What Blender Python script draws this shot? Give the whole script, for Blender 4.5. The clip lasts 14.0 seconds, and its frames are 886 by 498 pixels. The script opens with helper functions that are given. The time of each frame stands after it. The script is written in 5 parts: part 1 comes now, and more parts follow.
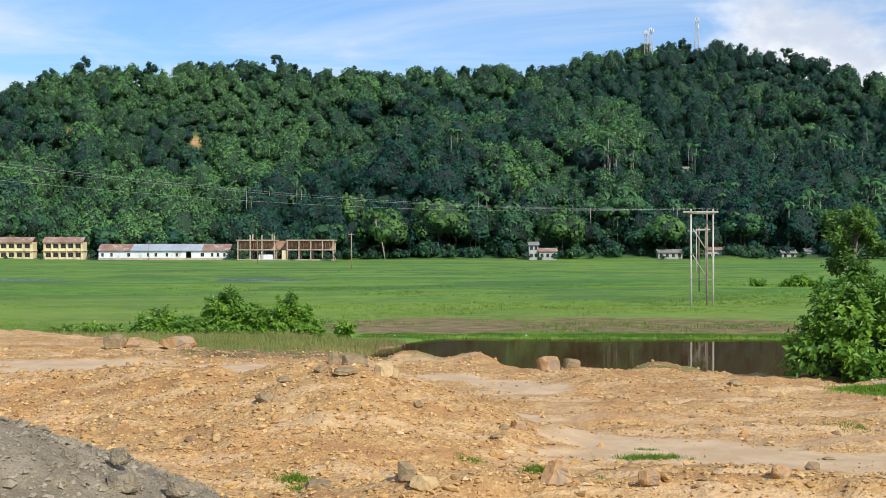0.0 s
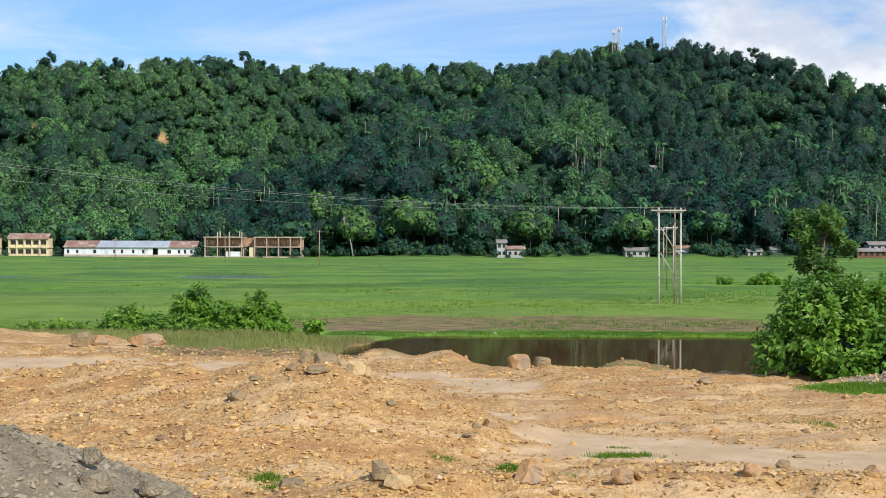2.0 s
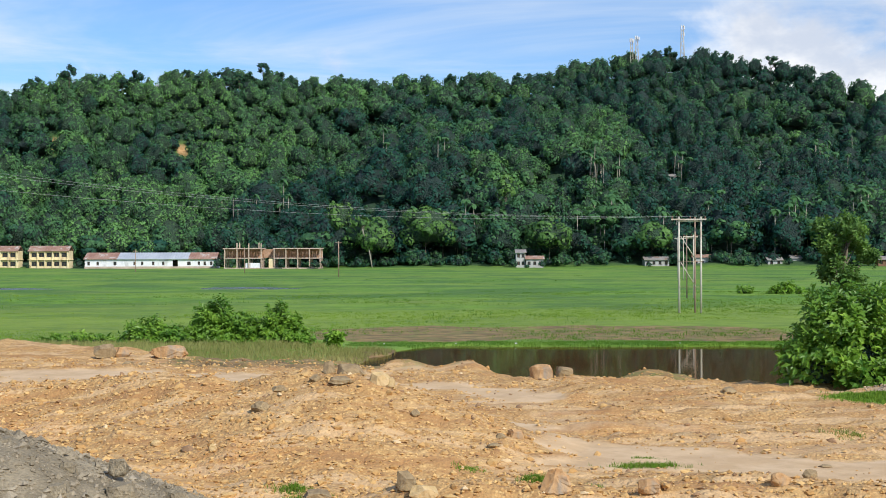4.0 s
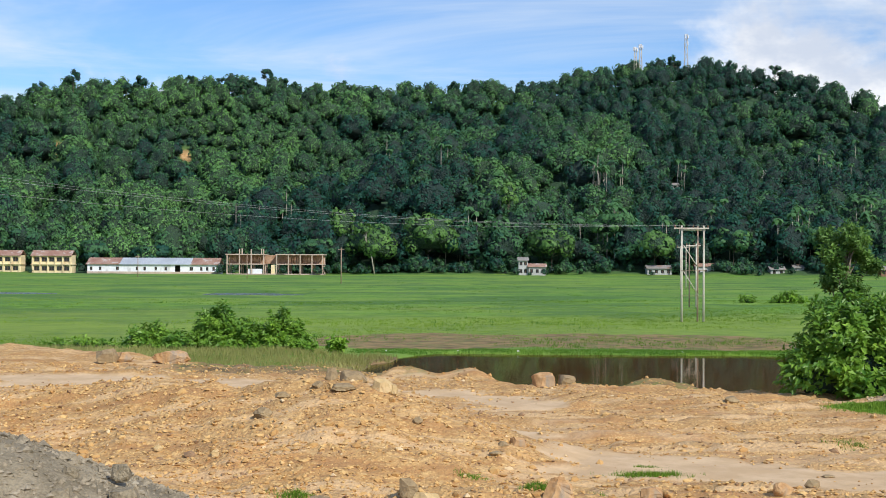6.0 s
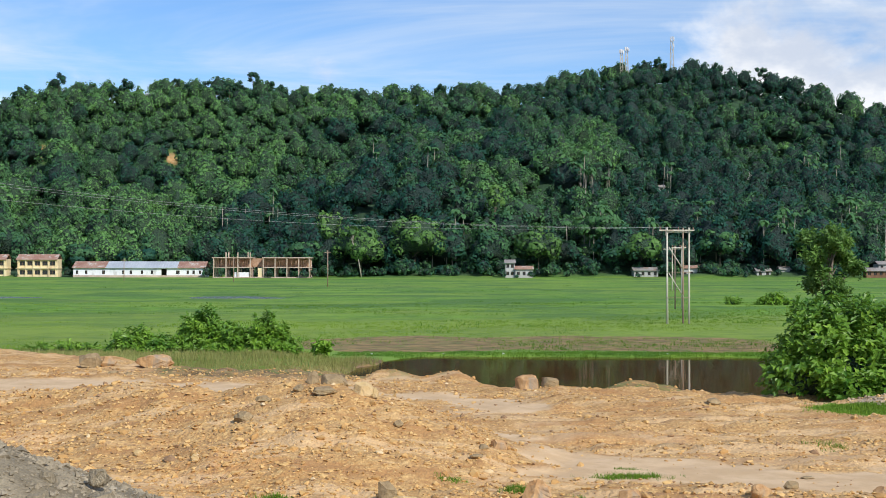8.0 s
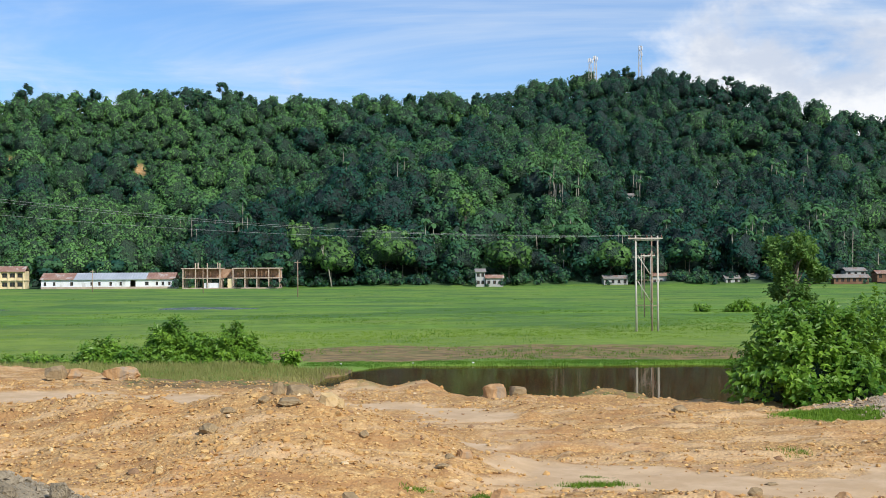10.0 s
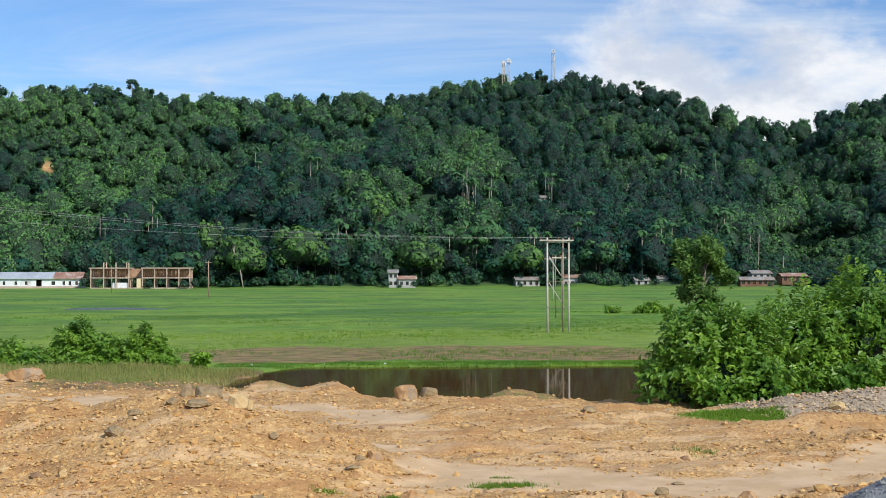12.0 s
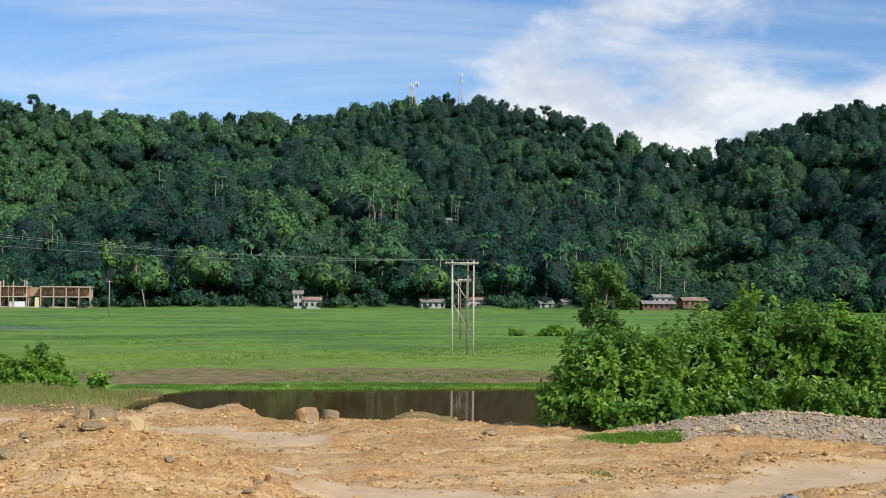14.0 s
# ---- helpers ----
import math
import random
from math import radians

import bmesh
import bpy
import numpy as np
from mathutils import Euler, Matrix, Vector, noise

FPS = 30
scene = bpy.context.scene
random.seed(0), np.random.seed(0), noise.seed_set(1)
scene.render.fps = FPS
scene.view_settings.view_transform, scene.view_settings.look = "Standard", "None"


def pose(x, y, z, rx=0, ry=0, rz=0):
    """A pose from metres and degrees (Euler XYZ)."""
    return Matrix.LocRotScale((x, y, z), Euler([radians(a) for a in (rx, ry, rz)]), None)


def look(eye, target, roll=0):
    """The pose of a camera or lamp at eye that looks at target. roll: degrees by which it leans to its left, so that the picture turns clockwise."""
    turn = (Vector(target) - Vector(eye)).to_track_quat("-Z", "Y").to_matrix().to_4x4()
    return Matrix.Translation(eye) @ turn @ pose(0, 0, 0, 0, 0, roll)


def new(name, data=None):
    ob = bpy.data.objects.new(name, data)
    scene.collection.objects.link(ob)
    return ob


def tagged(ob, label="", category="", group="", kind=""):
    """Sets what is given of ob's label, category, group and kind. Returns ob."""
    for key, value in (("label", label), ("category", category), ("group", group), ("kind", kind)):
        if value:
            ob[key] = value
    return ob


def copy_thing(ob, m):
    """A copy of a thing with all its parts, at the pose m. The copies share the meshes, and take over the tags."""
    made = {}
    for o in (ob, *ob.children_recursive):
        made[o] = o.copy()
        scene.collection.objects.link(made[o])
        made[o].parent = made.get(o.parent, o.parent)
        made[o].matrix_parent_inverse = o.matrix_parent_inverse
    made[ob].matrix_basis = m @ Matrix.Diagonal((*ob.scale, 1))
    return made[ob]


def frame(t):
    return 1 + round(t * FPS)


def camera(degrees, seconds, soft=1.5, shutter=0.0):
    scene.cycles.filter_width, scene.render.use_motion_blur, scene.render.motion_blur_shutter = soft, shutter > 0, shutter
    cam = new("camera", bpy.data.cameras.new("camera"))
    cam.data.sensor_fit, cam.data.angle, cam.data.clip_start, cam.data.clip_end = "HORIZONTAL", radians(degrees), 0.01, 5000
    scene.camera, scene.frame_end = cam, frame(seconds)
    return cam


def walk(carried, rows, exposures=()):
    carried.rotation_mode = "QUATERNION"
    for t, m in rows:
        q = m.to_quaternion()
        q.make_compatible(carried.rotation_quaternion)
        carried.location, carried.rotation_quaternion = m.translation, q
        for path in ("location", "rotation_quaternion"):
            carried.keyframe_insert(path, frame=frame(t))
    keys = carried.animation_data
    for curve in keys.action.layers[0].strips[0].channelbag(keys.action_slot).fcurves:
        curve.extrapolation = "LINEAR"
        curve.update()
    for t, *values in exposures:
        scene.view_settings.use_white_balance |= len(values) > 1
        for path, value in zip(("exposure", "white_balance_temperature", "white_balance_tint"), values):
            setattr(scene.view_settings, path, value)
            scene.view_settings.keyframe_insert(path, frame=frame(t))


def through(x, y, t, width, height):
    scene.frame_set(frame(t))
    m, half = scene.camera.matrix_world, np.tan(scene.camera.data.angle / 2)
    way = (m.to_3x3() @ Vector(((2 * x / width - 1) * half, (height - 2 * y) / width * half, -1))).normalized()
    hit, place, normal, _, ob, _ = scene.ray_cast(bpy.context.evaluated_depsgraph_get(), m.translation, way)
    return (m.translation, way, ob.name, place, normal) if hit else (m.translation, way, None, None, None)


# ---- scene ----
cam = camera(38.0, 14.0, soft=0.9)
# seconds, x, y, z, yaw, pitch, roll
ROWS = [
    (0, 0.000, 0.000, 5.500, 0.00, -0.13, 0.00),
    (0.5, -0.033, -0.024, 5.508, -0.06, -0.65, 0.20),
    (1, -0.058, -0.017, 5.516, -0.49, -0.56, 0.25),
    (1.5, -0.073, -0.007, 5.519, -1.15, -0.41, 0.18),
    (2, -0.092, 0.004, 5.516, -1.43, -0.24, -0.16),
    (2.5, -0.103, 0.025, 5.519, -1.58, 0.03, -0.02),
    (3, -0.129, 0.003, 5.520, -1.15, -0.10, 0.19),
    (3.5, -0.153, 0.021, 5.515, -0.72, 0.04, 0.29),
    (6, -0.189, 0.006, 5.519, -0.49, 0.54, -0.26),
    (6.5, -0.195, 0.011, 5.521, -0.30, 0.51, -0.03),
    (7, -0.167, -0.021, 5.524, 0.51, 0.64, 0.09),
    (7.5, -0.112, -0.007, 5.526, -0.44, 0.61, -0.09),
    (10, 0.039, -0.013, 5.533, -2.36, 1.07, 0.31),
    (10.5, 0.052, 0.005, 5.527, -3.82, 0.78, 0.41),
    (11, 0.049, 0.007, 5.532, -4.80, 0.80, 0.25),
    (11.5, 0.081, 0.013, 5.550, -5.56, 1.39, 0.33),
    (12, 0.067, 0.009, 5.537, -6.24, 1.10, 0.05),
    (12.5, 0.068, 0.026, 5.531, -6.58, 0.91, 0.13),
    (13, 0.075, 0.029, 5.546, -6.80, 1.33, 0.14),
    (13.5, 0.105, 0.022, 5.536, -8.13, 1.42, -0.04),
    (14, 0.144, 0.012, 5.550, -10.43, 2.08, -0.44),
]
walk(cam, [(t, pose(x, y, z, 90 + p, r, w)) for t, x, y, z, w, p, r in ROWS],
     [(0.0, -0.02), (7.5, -0.03), (10.0, -0.06), (14.0, -0.13)])

# ---------------------------------------------------------------- light
SUN_EL, SUN_AZ = radians(38), radians(145)   # azimuth clockwise from +y
sun = new("sun", bpy.data.lights.new("sun", "SUN"))
sun.data.energy, sun.data.angle, sun.data.color = 4.25, radians(0.53), (1.0, 0.95, 0.87)
to_sun = Vector((math.sin(SUN_AZ) * math.cos(SUN_EL), math.cos(SUN_AZ) * math.cos(SUN_EL), math.sin(SUN_EL)))
sun.matrix_world = look(to_sun * 100, (0, 0, 0))


class Nodes:
    """Short hand for a node tree."""

    def __init__(self, tree):
        self.t = tree
        tree.nodes.clear()

    def put(self, kind, links=None, **settings):
        n = self.t.nodes.new(kind)
        for k, v in settings.items():
            setattr(n, k, v)
        for k, v in (links or {}).items():
            if isinstance(v, bpy.types.NodeSocket):
                self.t.links.new(v, n.inputs[k])
            else:
                n.inputs[k].default_value = v
        return n

    def math(self, op, a, b=0.0, c=0.0, clamp=False):
        n = self.put("ShaderNodeMath", {0: a, 1: b, 2: c}, operation=op)
        n.use_clamp = clamp
        return n.outputs[0]

    def mix(self, f, a, b, blend="MIX"):
        n = self.put("ShaderNodeMix", {0: f, 6: a, 7: b}, data_type="RGBA", blend_type=blend)
        return n.outputs[2]

    def ramp(self, v, lo, hi, to0=0.0, to1=1.0):
        return self.put("ShaderNodeMapRange", {0: v, 1: lo, 2: hi, 3: to0, 4: to1}, interpolation_type="SMOOTHSTEP").outputs[0]

    def noise(self, vec, scale, detail=4.0, rough=0.55, dist=0.0):
        return self.put("ShaderNodeTexNoise", {"Vector": vec, "Scale": scale, "Detail": detail, "Roughness": rough, "Distortion": dist}).outputs[0]

    def scaled(self, vec, s):
        return self.put("ShaderNodeVectorMath", {0: vec, 1: s}, operation="MULTIPLY").outputs[0]


def rgb(r, g, b):
    return (r, g, b, 1.0)


world = bpy.data.worlds.new("sky")
scene.world = world
world.use_nodes = True
N = Nodes(world.node_tree)
sky = N.put("ShaderNodeTexSky", sky_type="NISHITA", sun_disc=False, sun_elevation=SUN_EL, sun_rotation=SUN_AZ, altitude=60, air_density=1.0, dust_density=0.6, ozone_density=1.6)
way = N.put("ShaderNodeTexCoord").outputs["Generated"]
sep = N.put("ShaderNodeSeparateXYZ", {0: way}).outputs
# clouds lie on a flat layer: the way is divided by its rise
rise = N.math("ADD", N.math("MAXIMUM", sep[2], 0.0), 0.055)
flat = N.put("ShaderNodeCombineXYZ", {0: N.math("DIVIDE", sep[0], rise), 1: N.math("DIVIDE", sep[1], rise), 2: 0.0}).outputs[0]
side = N.math("DIVIDE", sep[0], N.math("ADD", N.math("ABSOLUTE", sep[1]), 0.02))
streak = N.noise(N.scaled(flat, (0.34, 0.55, 1.0)), 1.3, 6.0, 0.6, 0.7)
veil = N.math("MULTIPLY", N.ramp(streak, 0.38, 0.78), 0.76)
lumpy = N.noise(N.put("ShaderNodeVectorMath", {0: N.scaled(way, (1.0, 1.0, 1.9)), 1: (3.37, 1.2, 0.4)}, operation="ADD").outputs[0], 7.0, 7.0, 0.56, 0.25)
cover = N.ramp(side, 0.05, 0.30, -0.09, 0.22)
low = N.ramp(sep[2], 0.12, 0.20, 0.14, -0.09)
puff = N.ramp(N.math("ADD", N.math("ADD", lumpy, cover), low), 0.58, 0.80)
shade = N.ramp(N.noise(N.scaled(way, (1.0, 1.0, 1.7)), 11.0, 5.0, 0.6), 0.38, 0.62)
puff_col = N.mix(shade, rgb(0.70, 0.76, 0.87), rgb(1.06, 1.06, 1.06))
blue = N.mix(1.0, sky.outputs[0], rgb(0.72, 0.96, 1.28), "MULTIPLY")
SKY_K = 0.12
col = N.mix(veil, blue, rgb(0.86 / SKY_K, 0.93 / SKY_K, 1.0 / SKY_K))
puff_lit = N.mix(1.0, puff_col, rgb(0.97 / SKY_K, 0.98 / SKY_K, 1.0 / SKY_K), "MULTIPLY")
col = N.mix(N.math("MULTIPLY", puff, 0.95), col, puff_lit)
bg = N.put("ShaderNodeBackground", {"Color": col, "Strength": SKY_K})
N.put("ShaderNodeOutputWorld", {"Surface": bg.outputs[0]})


# ---------------------------------------------------------------- materials
def material(name):
    m = bpy.data.materials.new(name)
    m.use_nodes = True
    return m, Nodes(m.node_tree)


def finish(n, colour, rough=0.8, bump=None, depth=0.02, strength=0.6, **more):
    links = {"Base Color": colour, "Roughness": rough, **more}
    if bump is not None:
        links["Normal"] = n.put("ShaderNodeBump", {"Strength": strength, "Distance": depth, "Height": bump}).outputs[0]
    b = n.put("ShaderNodeBsdfPrincipled", links)
    n.put("ShaderNodeOutputMaterial", {"Surface": b.outputs[0]})
    return b


def plain(name, a, b, scale=3.0, rough=0.7, depth=0.01, metal=0.0, stain=None):
    """Two tones mixed by noise at two scales, with fine relief."""
    m, n = material(name)
    at = n.put("ShaderNodeTexCoord").outputs["Object"]
    big, small = n.noise(at, scale * 0.25, 3.0), n.noise(at, scale * 4.0, 5.0)
    f = n.ramp(n.math("ADD", n.math("MULTIPLY", big, 0.6), n.math("MULTIPLY", small, 0.4)), 0.35, 0.65)
    c = n.mix(f, rgb(*a), rgb(*b))
    if stain:
        c = n.mix(n.ramp(n.noise(n.scaled(at, (1.0, 1.0, 0.3)), scale * 0.6, 5.0, 0.65), 0.52, 0.68), c, rgb(*stain))
    finish(n, c, rough, small, depth, Metallic=metal)
    return m


def leaf_mat(name, dark, light, gloss=0.5, through=0.25, shine=0.3):
    """Leaves: each leaf differs a little, each tree by its tint."""
    m, n = material(name)
    isl = n.put("ShaderNodeNewGeometry").outputs["Random Per Island"]
    tint = n.put("ShaderNodeAttribute", attribute_name="tint").outputs["Fac"]
    one = n.put("ShaderNodeObjectInfo").outputs["Random"]
    f = n.math("ADD", n.math("ADD", n.math("MULTIPLY", isl, 0.14), n.math("MULTIPLY", tint, 0.80)), n.math("MULTIPLY", one, 0.12), clamp=True)
    mid = tuple(0.62 * p + 0.38 * q for p, q in zip(dark, light))
    c = n.mix(n.ramp(f, 0.05, 0.55), rgb(*dark), rgb(*mid))
    c = n.mix(n.ramp(f, 0.5, 1.05), c, rgb(*light))
    a = n.put("ShaderNodeBsdfPrincipled", {"Base Color": c, "Roughness": gloss, "Specular IOR Level": shine})
    t = n.put("ShaderNodeBsdfTranslucent", {"Color": n.mix(0.5, c, rgb(light[0] * 1.3, light[1] * 1.3, light[2]))})
    s = n.put("ShaderNodeMixShader", {0: through, 1: a.outputs[0], 2: t.outputs[0]})
    n.put("ShaderNodeOutputMaterial", {"Surface": s.outputs[0]})
    return m


def ground_mat():
    m, n = material("ground")
    at = n.put("ShaderNodeTexCoord").outputs["Object"]

    def mask(name):
        return n.put("ShaderNodeAttribute", attribute_name=name).outputs["Fac"]

    fine, mid, wide = n.noise(at, 9.0, 8.0, 0.68), n.noise(at, 1.3, 6.0, 0.6), n.noise(at, 0.16, 4.0, 0.55)
    # dug earth: ochre with pale stones and orange clay
    dirt = n.mix(n.ramp(mid, 0.32, 0.68), rgb(0.49, 0.280, 0.098), rgb(0.64, 0.410, 0.165))
    dirt = n.mix(n.ramp(fine, 0.42, 0.66), n.mix(0.45, dirt, rgb(0.27, 0.15, 0.06)), dirt)
    dirt = n.mix(n.ramp(n.noise(at, 0.40, 6.0, 0.65), 0.50, 0.66, 0, 0.65), dirt, rgb(0.52, 0.255, 0.085))
    warp = n.put("ShaderNodeVectorMath", {0: n.put("ShaderNodeTexNoise", {"Vector": at, "Scale": 9.0}).outputs[1], 1: (0.07, 0.07, 0.07), 2: at}, operation="MULTIPLY_ADD").outputs[0]
    grit = n.put("ShaderNodeTexVoronoi", {"Vector": n.scaled(warp, (1.0, 1.0, 1.4)), "Scale": 8.5, "Randomness": 1.0})
    peb = n.put("ShaderNodeTexVoronoi", {"Vector": warp, "Scale": 21.0, "Randomness": 1.0})
    for vor, lo_, amount in ((grit, 0.50, 0.75), (peb, 0.40, 0.8)):
        pick = n.put("ShaderNodeSeparateColor", {0: vor.outputs[1]}).outputs
        tone = n.mix(pick[0], rgb(0.37, 0.20, 0.070), rgb(0.72, 0.485, 0.205))
        tone = n.mix(n.ramp(pick[1], 0.80, 0.84), tone, rgb(0.28, 0.15, 0.065))
        face = n.ramp(vor.outputs[0], 0.30, 0.62, amount, 0.0)
        face = n.math("MULTIPLY", face, n.ramp(pick[2], lo_ - 0.05, lo_ + 0.05))
        dirt = n.mix(face, dirt, tone)
        dirt = n.mix(n.ramp(vor.outputs[0], 0.60, 0.85, 0.0, 0.25), dirt, rgb(0.30, 0.165, 0.07))
    rut = n.noise(n.scaled(at, (0.22, 1.7, 1.0)), 1.1, 6.0, 0.62, 0.3)
    dirt = n.mix(n.ramp(rut, 0.50, 0.62, 0, 0.55), dirt, rgb(0.68, 0.47, 0.26))
    dirt = n.mix(n.ramp(rut, 0.47, 0.37, 0, 0.68), dirt, rgb(0.36, 0.185, 0.070))
    pale = n.mix(n.ramp(mid, 0.35, 0.7), rgb(0.52, 0.355, 0.195), rgb(0.64, 0.46, 0.275))
    pale = n.mix(n.ramp(fine, 0.55, 0.75, 0, 0.5), pale, rgb(0.36, 0.24, 0.14))
    grey = n.mix(n.ramp(fine, 0.35, 0.65), rgb(0.23, 0.18, 0.125), rgb(0.42, 0.34, 0.25))
    stretch = n.scaled(at, (0.7, 1.0, 1.0))
    tuft, drift, blade = n.noise(stretch, 0.5, 7.0, 0.7), n.noise(stretch, 0.022, 6.0, 0.6), n.noise(at, 2.4, 8.0, 0.75)
    grass = n.mix(n.ramp(tuft, 0.40, 0.60), rgb(0.078, 0.180, 0.012), rgb(0.138, 0.290, 0.019))
    grass = n.mix(n.ramp(drift, 0.45, 0.56, 0, 0.6), grass, rgb(0.20, 0.30, 0.030))
    grass = n.mix(n.ramp(blade, 0.50, 0.64, 0, 0.6), grass, rgb(0.040, 0.125, 0.014))
    grass = n.mix(n.ramp(n.noise(stretch, 0.045, 7.0, 0.68, 0.5), 0.49, 0.56, 0, 0.8), grass, rgb(0.044, 0.135, 0.016))
    grass = n.mix(n.ramp(n.noise(stretch, 0.11, 6.0, 0.65, 0.6), 0.56, 0.66, 0, 0.3), grass, rgb(0.20, 0.235, 0.060))
    swath = n.scaled(at, (0.36, 1.0, 1.0))
    grass = n.mix(n.ramp(n.noise(swath, 0.10, 6.0, 0.65, 0.4), 0.50, 0.62, 0, 0.5), grass, rgb(0.048, 0.135, 0.016))
    grass = n.mix(n.ramp(n.noise(swath, 0.075, 5.0, 0.6, 0.4), 0.47, 0.36, 0, 0.6), grass, rgb(0.190, 0.315, 0.036))
    # the drier margin beyond the mud is yellower
    far_y = n.put("ShaderNodeSeparateXYZ", {0: at}).outputs[1]
    margin = n.math("ADD", far_y, n.math("MULTIPLY", n.math("SUBTRACT", n.noise(swath, 0.06, 5.0, 0.6), 0.5), 90.0))
    grass = n.mix(n.math("MULTIPLY", n.math("MULTIPLY", n.ramp(margin, 150.0, 105.0), n.ramp(far_y, 79.0, 84.0)), n.ramp(tuft, 0.30, 0.62, 0.25, 0.75)), grass, rgb(0.215, 0.290, 0.034))
    mud = n.mix(n.ramp(n.noise(stretch, 0.9, 6.0, 0.65), 0.36, 0.62), rgb(0.12, 0.078, 0.034), rgb(0.31, 0.20, 0.085))
    mud = n.mix(n.ramp(n.math("ADD", n.math("MULTIPLY", blade, 0.6), n.math("MULTIPLY", tuft, 0.4)), 0.47, 0.60, 0, 0.85), mud, rgb(0.115, 0.165, 0.030))
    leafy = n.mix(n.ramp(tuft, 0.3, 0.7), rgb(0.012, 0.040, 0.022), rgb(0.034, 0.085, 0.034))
    ruffle = n.math("MULTIPLY", n.math("SUBTRACT", n.noise(at, 0.9, 5.0, 0.65), 0.5), 0.9)

    def crisp(name):
        return n.ramp(n.math("ADD", mask(name), ruffle), 0.38, 0.62)

    c = n.mix(crisp("dirt"), grass, dirt)
    c = n.mix(crisp("mud"), c, mud)
    c = n.mix(n.ramp(n.math("ADD", mask("pale"), n.math("MULTIPLY", ruffle, 1.2)), 0.25, 0.85), c, pale)
    c = n.mix(crisp("grey"), c, grey)
    c = n.mix(crisp("green"), c, grass)
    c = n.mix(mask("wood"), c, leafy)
    lump = n.math("ADD", n.math("MULTIPLY", fine, 0.35), n.math("ADD", n.math("MULTIPLY", n.math("SUBTRACT", 1.0, grit.outputs[0]), 0.45), n.math("MULTIPLY", n.math("SUBTRACT", 1.0, peb.outputs[0]), 0.25)))
    lump = n.math("MULTIPLY", lump, n.math("SUBTRACT", 1.0, n.math("MULTIPLY", mask("pale"), 0.85)))
    finish(n, c, 0.95, lump, 0.06, 0.9)
    return m


def water_mat():
    m, n = material("pond_water")
    at = n.put("ShaderNodeTexCoord").outputs["Object"]
    rip = n.noise(n.scaled(at, (0.5, 1.6, 1.0)), 5.0, 3.0)
    calm = n.ramp(n.noise(at, 0.10, 2.0), 0.50, 0.66, 0.0003, 0.004)
    b = finish(n, n.mix(n.noise(at, 0.2, 3.0), rgb(0.072, 0.032, 0.009), rgb(0.100, 0.046, 0.013)), 0.05, rip, calm, 0.5)
    b.inputs["IOR"].default_value = 1.33
    b.inputs["Specular IOR Level"].default_value = 0.14
    return m


M_GROUND, M_WATER = ground_mat(), water_mat()
M_SHALLOW, _n = material("rippled_marsh_water")
_at = _n.put("ShaderNodeTexCoord").outputs["Object"]
finish(_n, _n.mix(_n.noise(_at, 0.6, 4.0), rgb(0.10, 0.13, 0.10), rgb(0.16, 0.17, 0.13)), 0.18, _n.noise(_at, 6.0, 4.0), 0.12, 1.0)
# blue is raised in the forest leaves: distant haze put into their colour
M_FOREST = leaf_mat("forest_leaves", (0.018, 0.075, 0.056), (0.150, 0.320, 0.090), 0.55, 0.22, 0.14)
M_LIGHTLEAF = leaf_mat("light_tree_leaves", (0.036, 0.100, 0.034), (0.125, 0.260, 0.060), 0.55, 0.22)
M_YOUNG = leaf_mat("young_tree_leaves", (0.052, 0.130, 0.028), (0.175, 0.320, 0.055), 0.5, 0.25)


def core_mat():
    """The closed mass of leaves behind the outermost, painted dark for shade."""
    m, n = material("inner_leaf_shade")
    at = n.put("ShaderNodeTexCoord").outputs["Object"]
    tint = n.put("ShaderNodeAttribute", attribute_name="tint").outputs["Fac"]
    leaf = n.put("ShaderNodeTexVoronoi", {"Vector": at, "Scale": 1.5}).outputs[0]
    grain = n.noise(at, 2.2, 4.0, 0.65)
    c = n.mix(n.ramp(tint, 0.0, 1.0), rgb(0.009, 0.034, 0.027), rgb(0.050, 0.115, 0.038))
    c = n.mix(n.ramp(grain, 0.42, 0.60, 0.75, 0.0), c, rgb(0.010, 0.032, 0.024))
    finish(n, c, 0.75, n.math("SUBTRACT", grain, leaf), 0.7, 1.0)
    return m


M_CORE = core_mat()
M_BUSH = leaf_mat("shrub_leaves", (0.050, 0.150, 0.020), (0.30, 0.49, 0.060), 0.42, 0.30)
M_GRASS = leaf_mat("grass_blades", (0.050, 0.150, 0.010), (0.215, 0.335, 0.034), 0.6, 0.3)
M_DRY = leaf_mat("dry_grass_blades", (0.17, 0.19, 0.05), (0.38, 0.36, 0.13), 0.7, 0.3)
M_BARK = plain("bark", (0.11, 0.085, 0.06), (0.24, 0.20, 0.15), 4.0, 0.9, 0.03)
M_PALEBARK = plain("pale_bark", (0.26, 0.24, 0.19), (0.42, 0.39, 0.32), 4.0, 0.9, 0.02)
M_ROCK = plain("ochre_rock", (0.36, 0.195, 0.08), (0.58, 0.37, 0.175), 2.5, 0.9, 0.04, stain=(0.30, 0.25, 0.19))
M_BROWNROCK = plain("brown_rock", (0.215, 0.150, 0.078), (0.38, 0.285, 0.155), 3.0, 0.9, 0.04)
M_YELROCK = plain("yellow_rock", (0.50, 0.35, 0.15), (0.62, 0.46, 0.25), 3.0, 0.9, 0.04)
M_GREYROCK = plain("grey_rubble", (0.19, 0.155, 0.098), (0.36, 0.30, 0.20), 6.0, 0.95, 0.10)
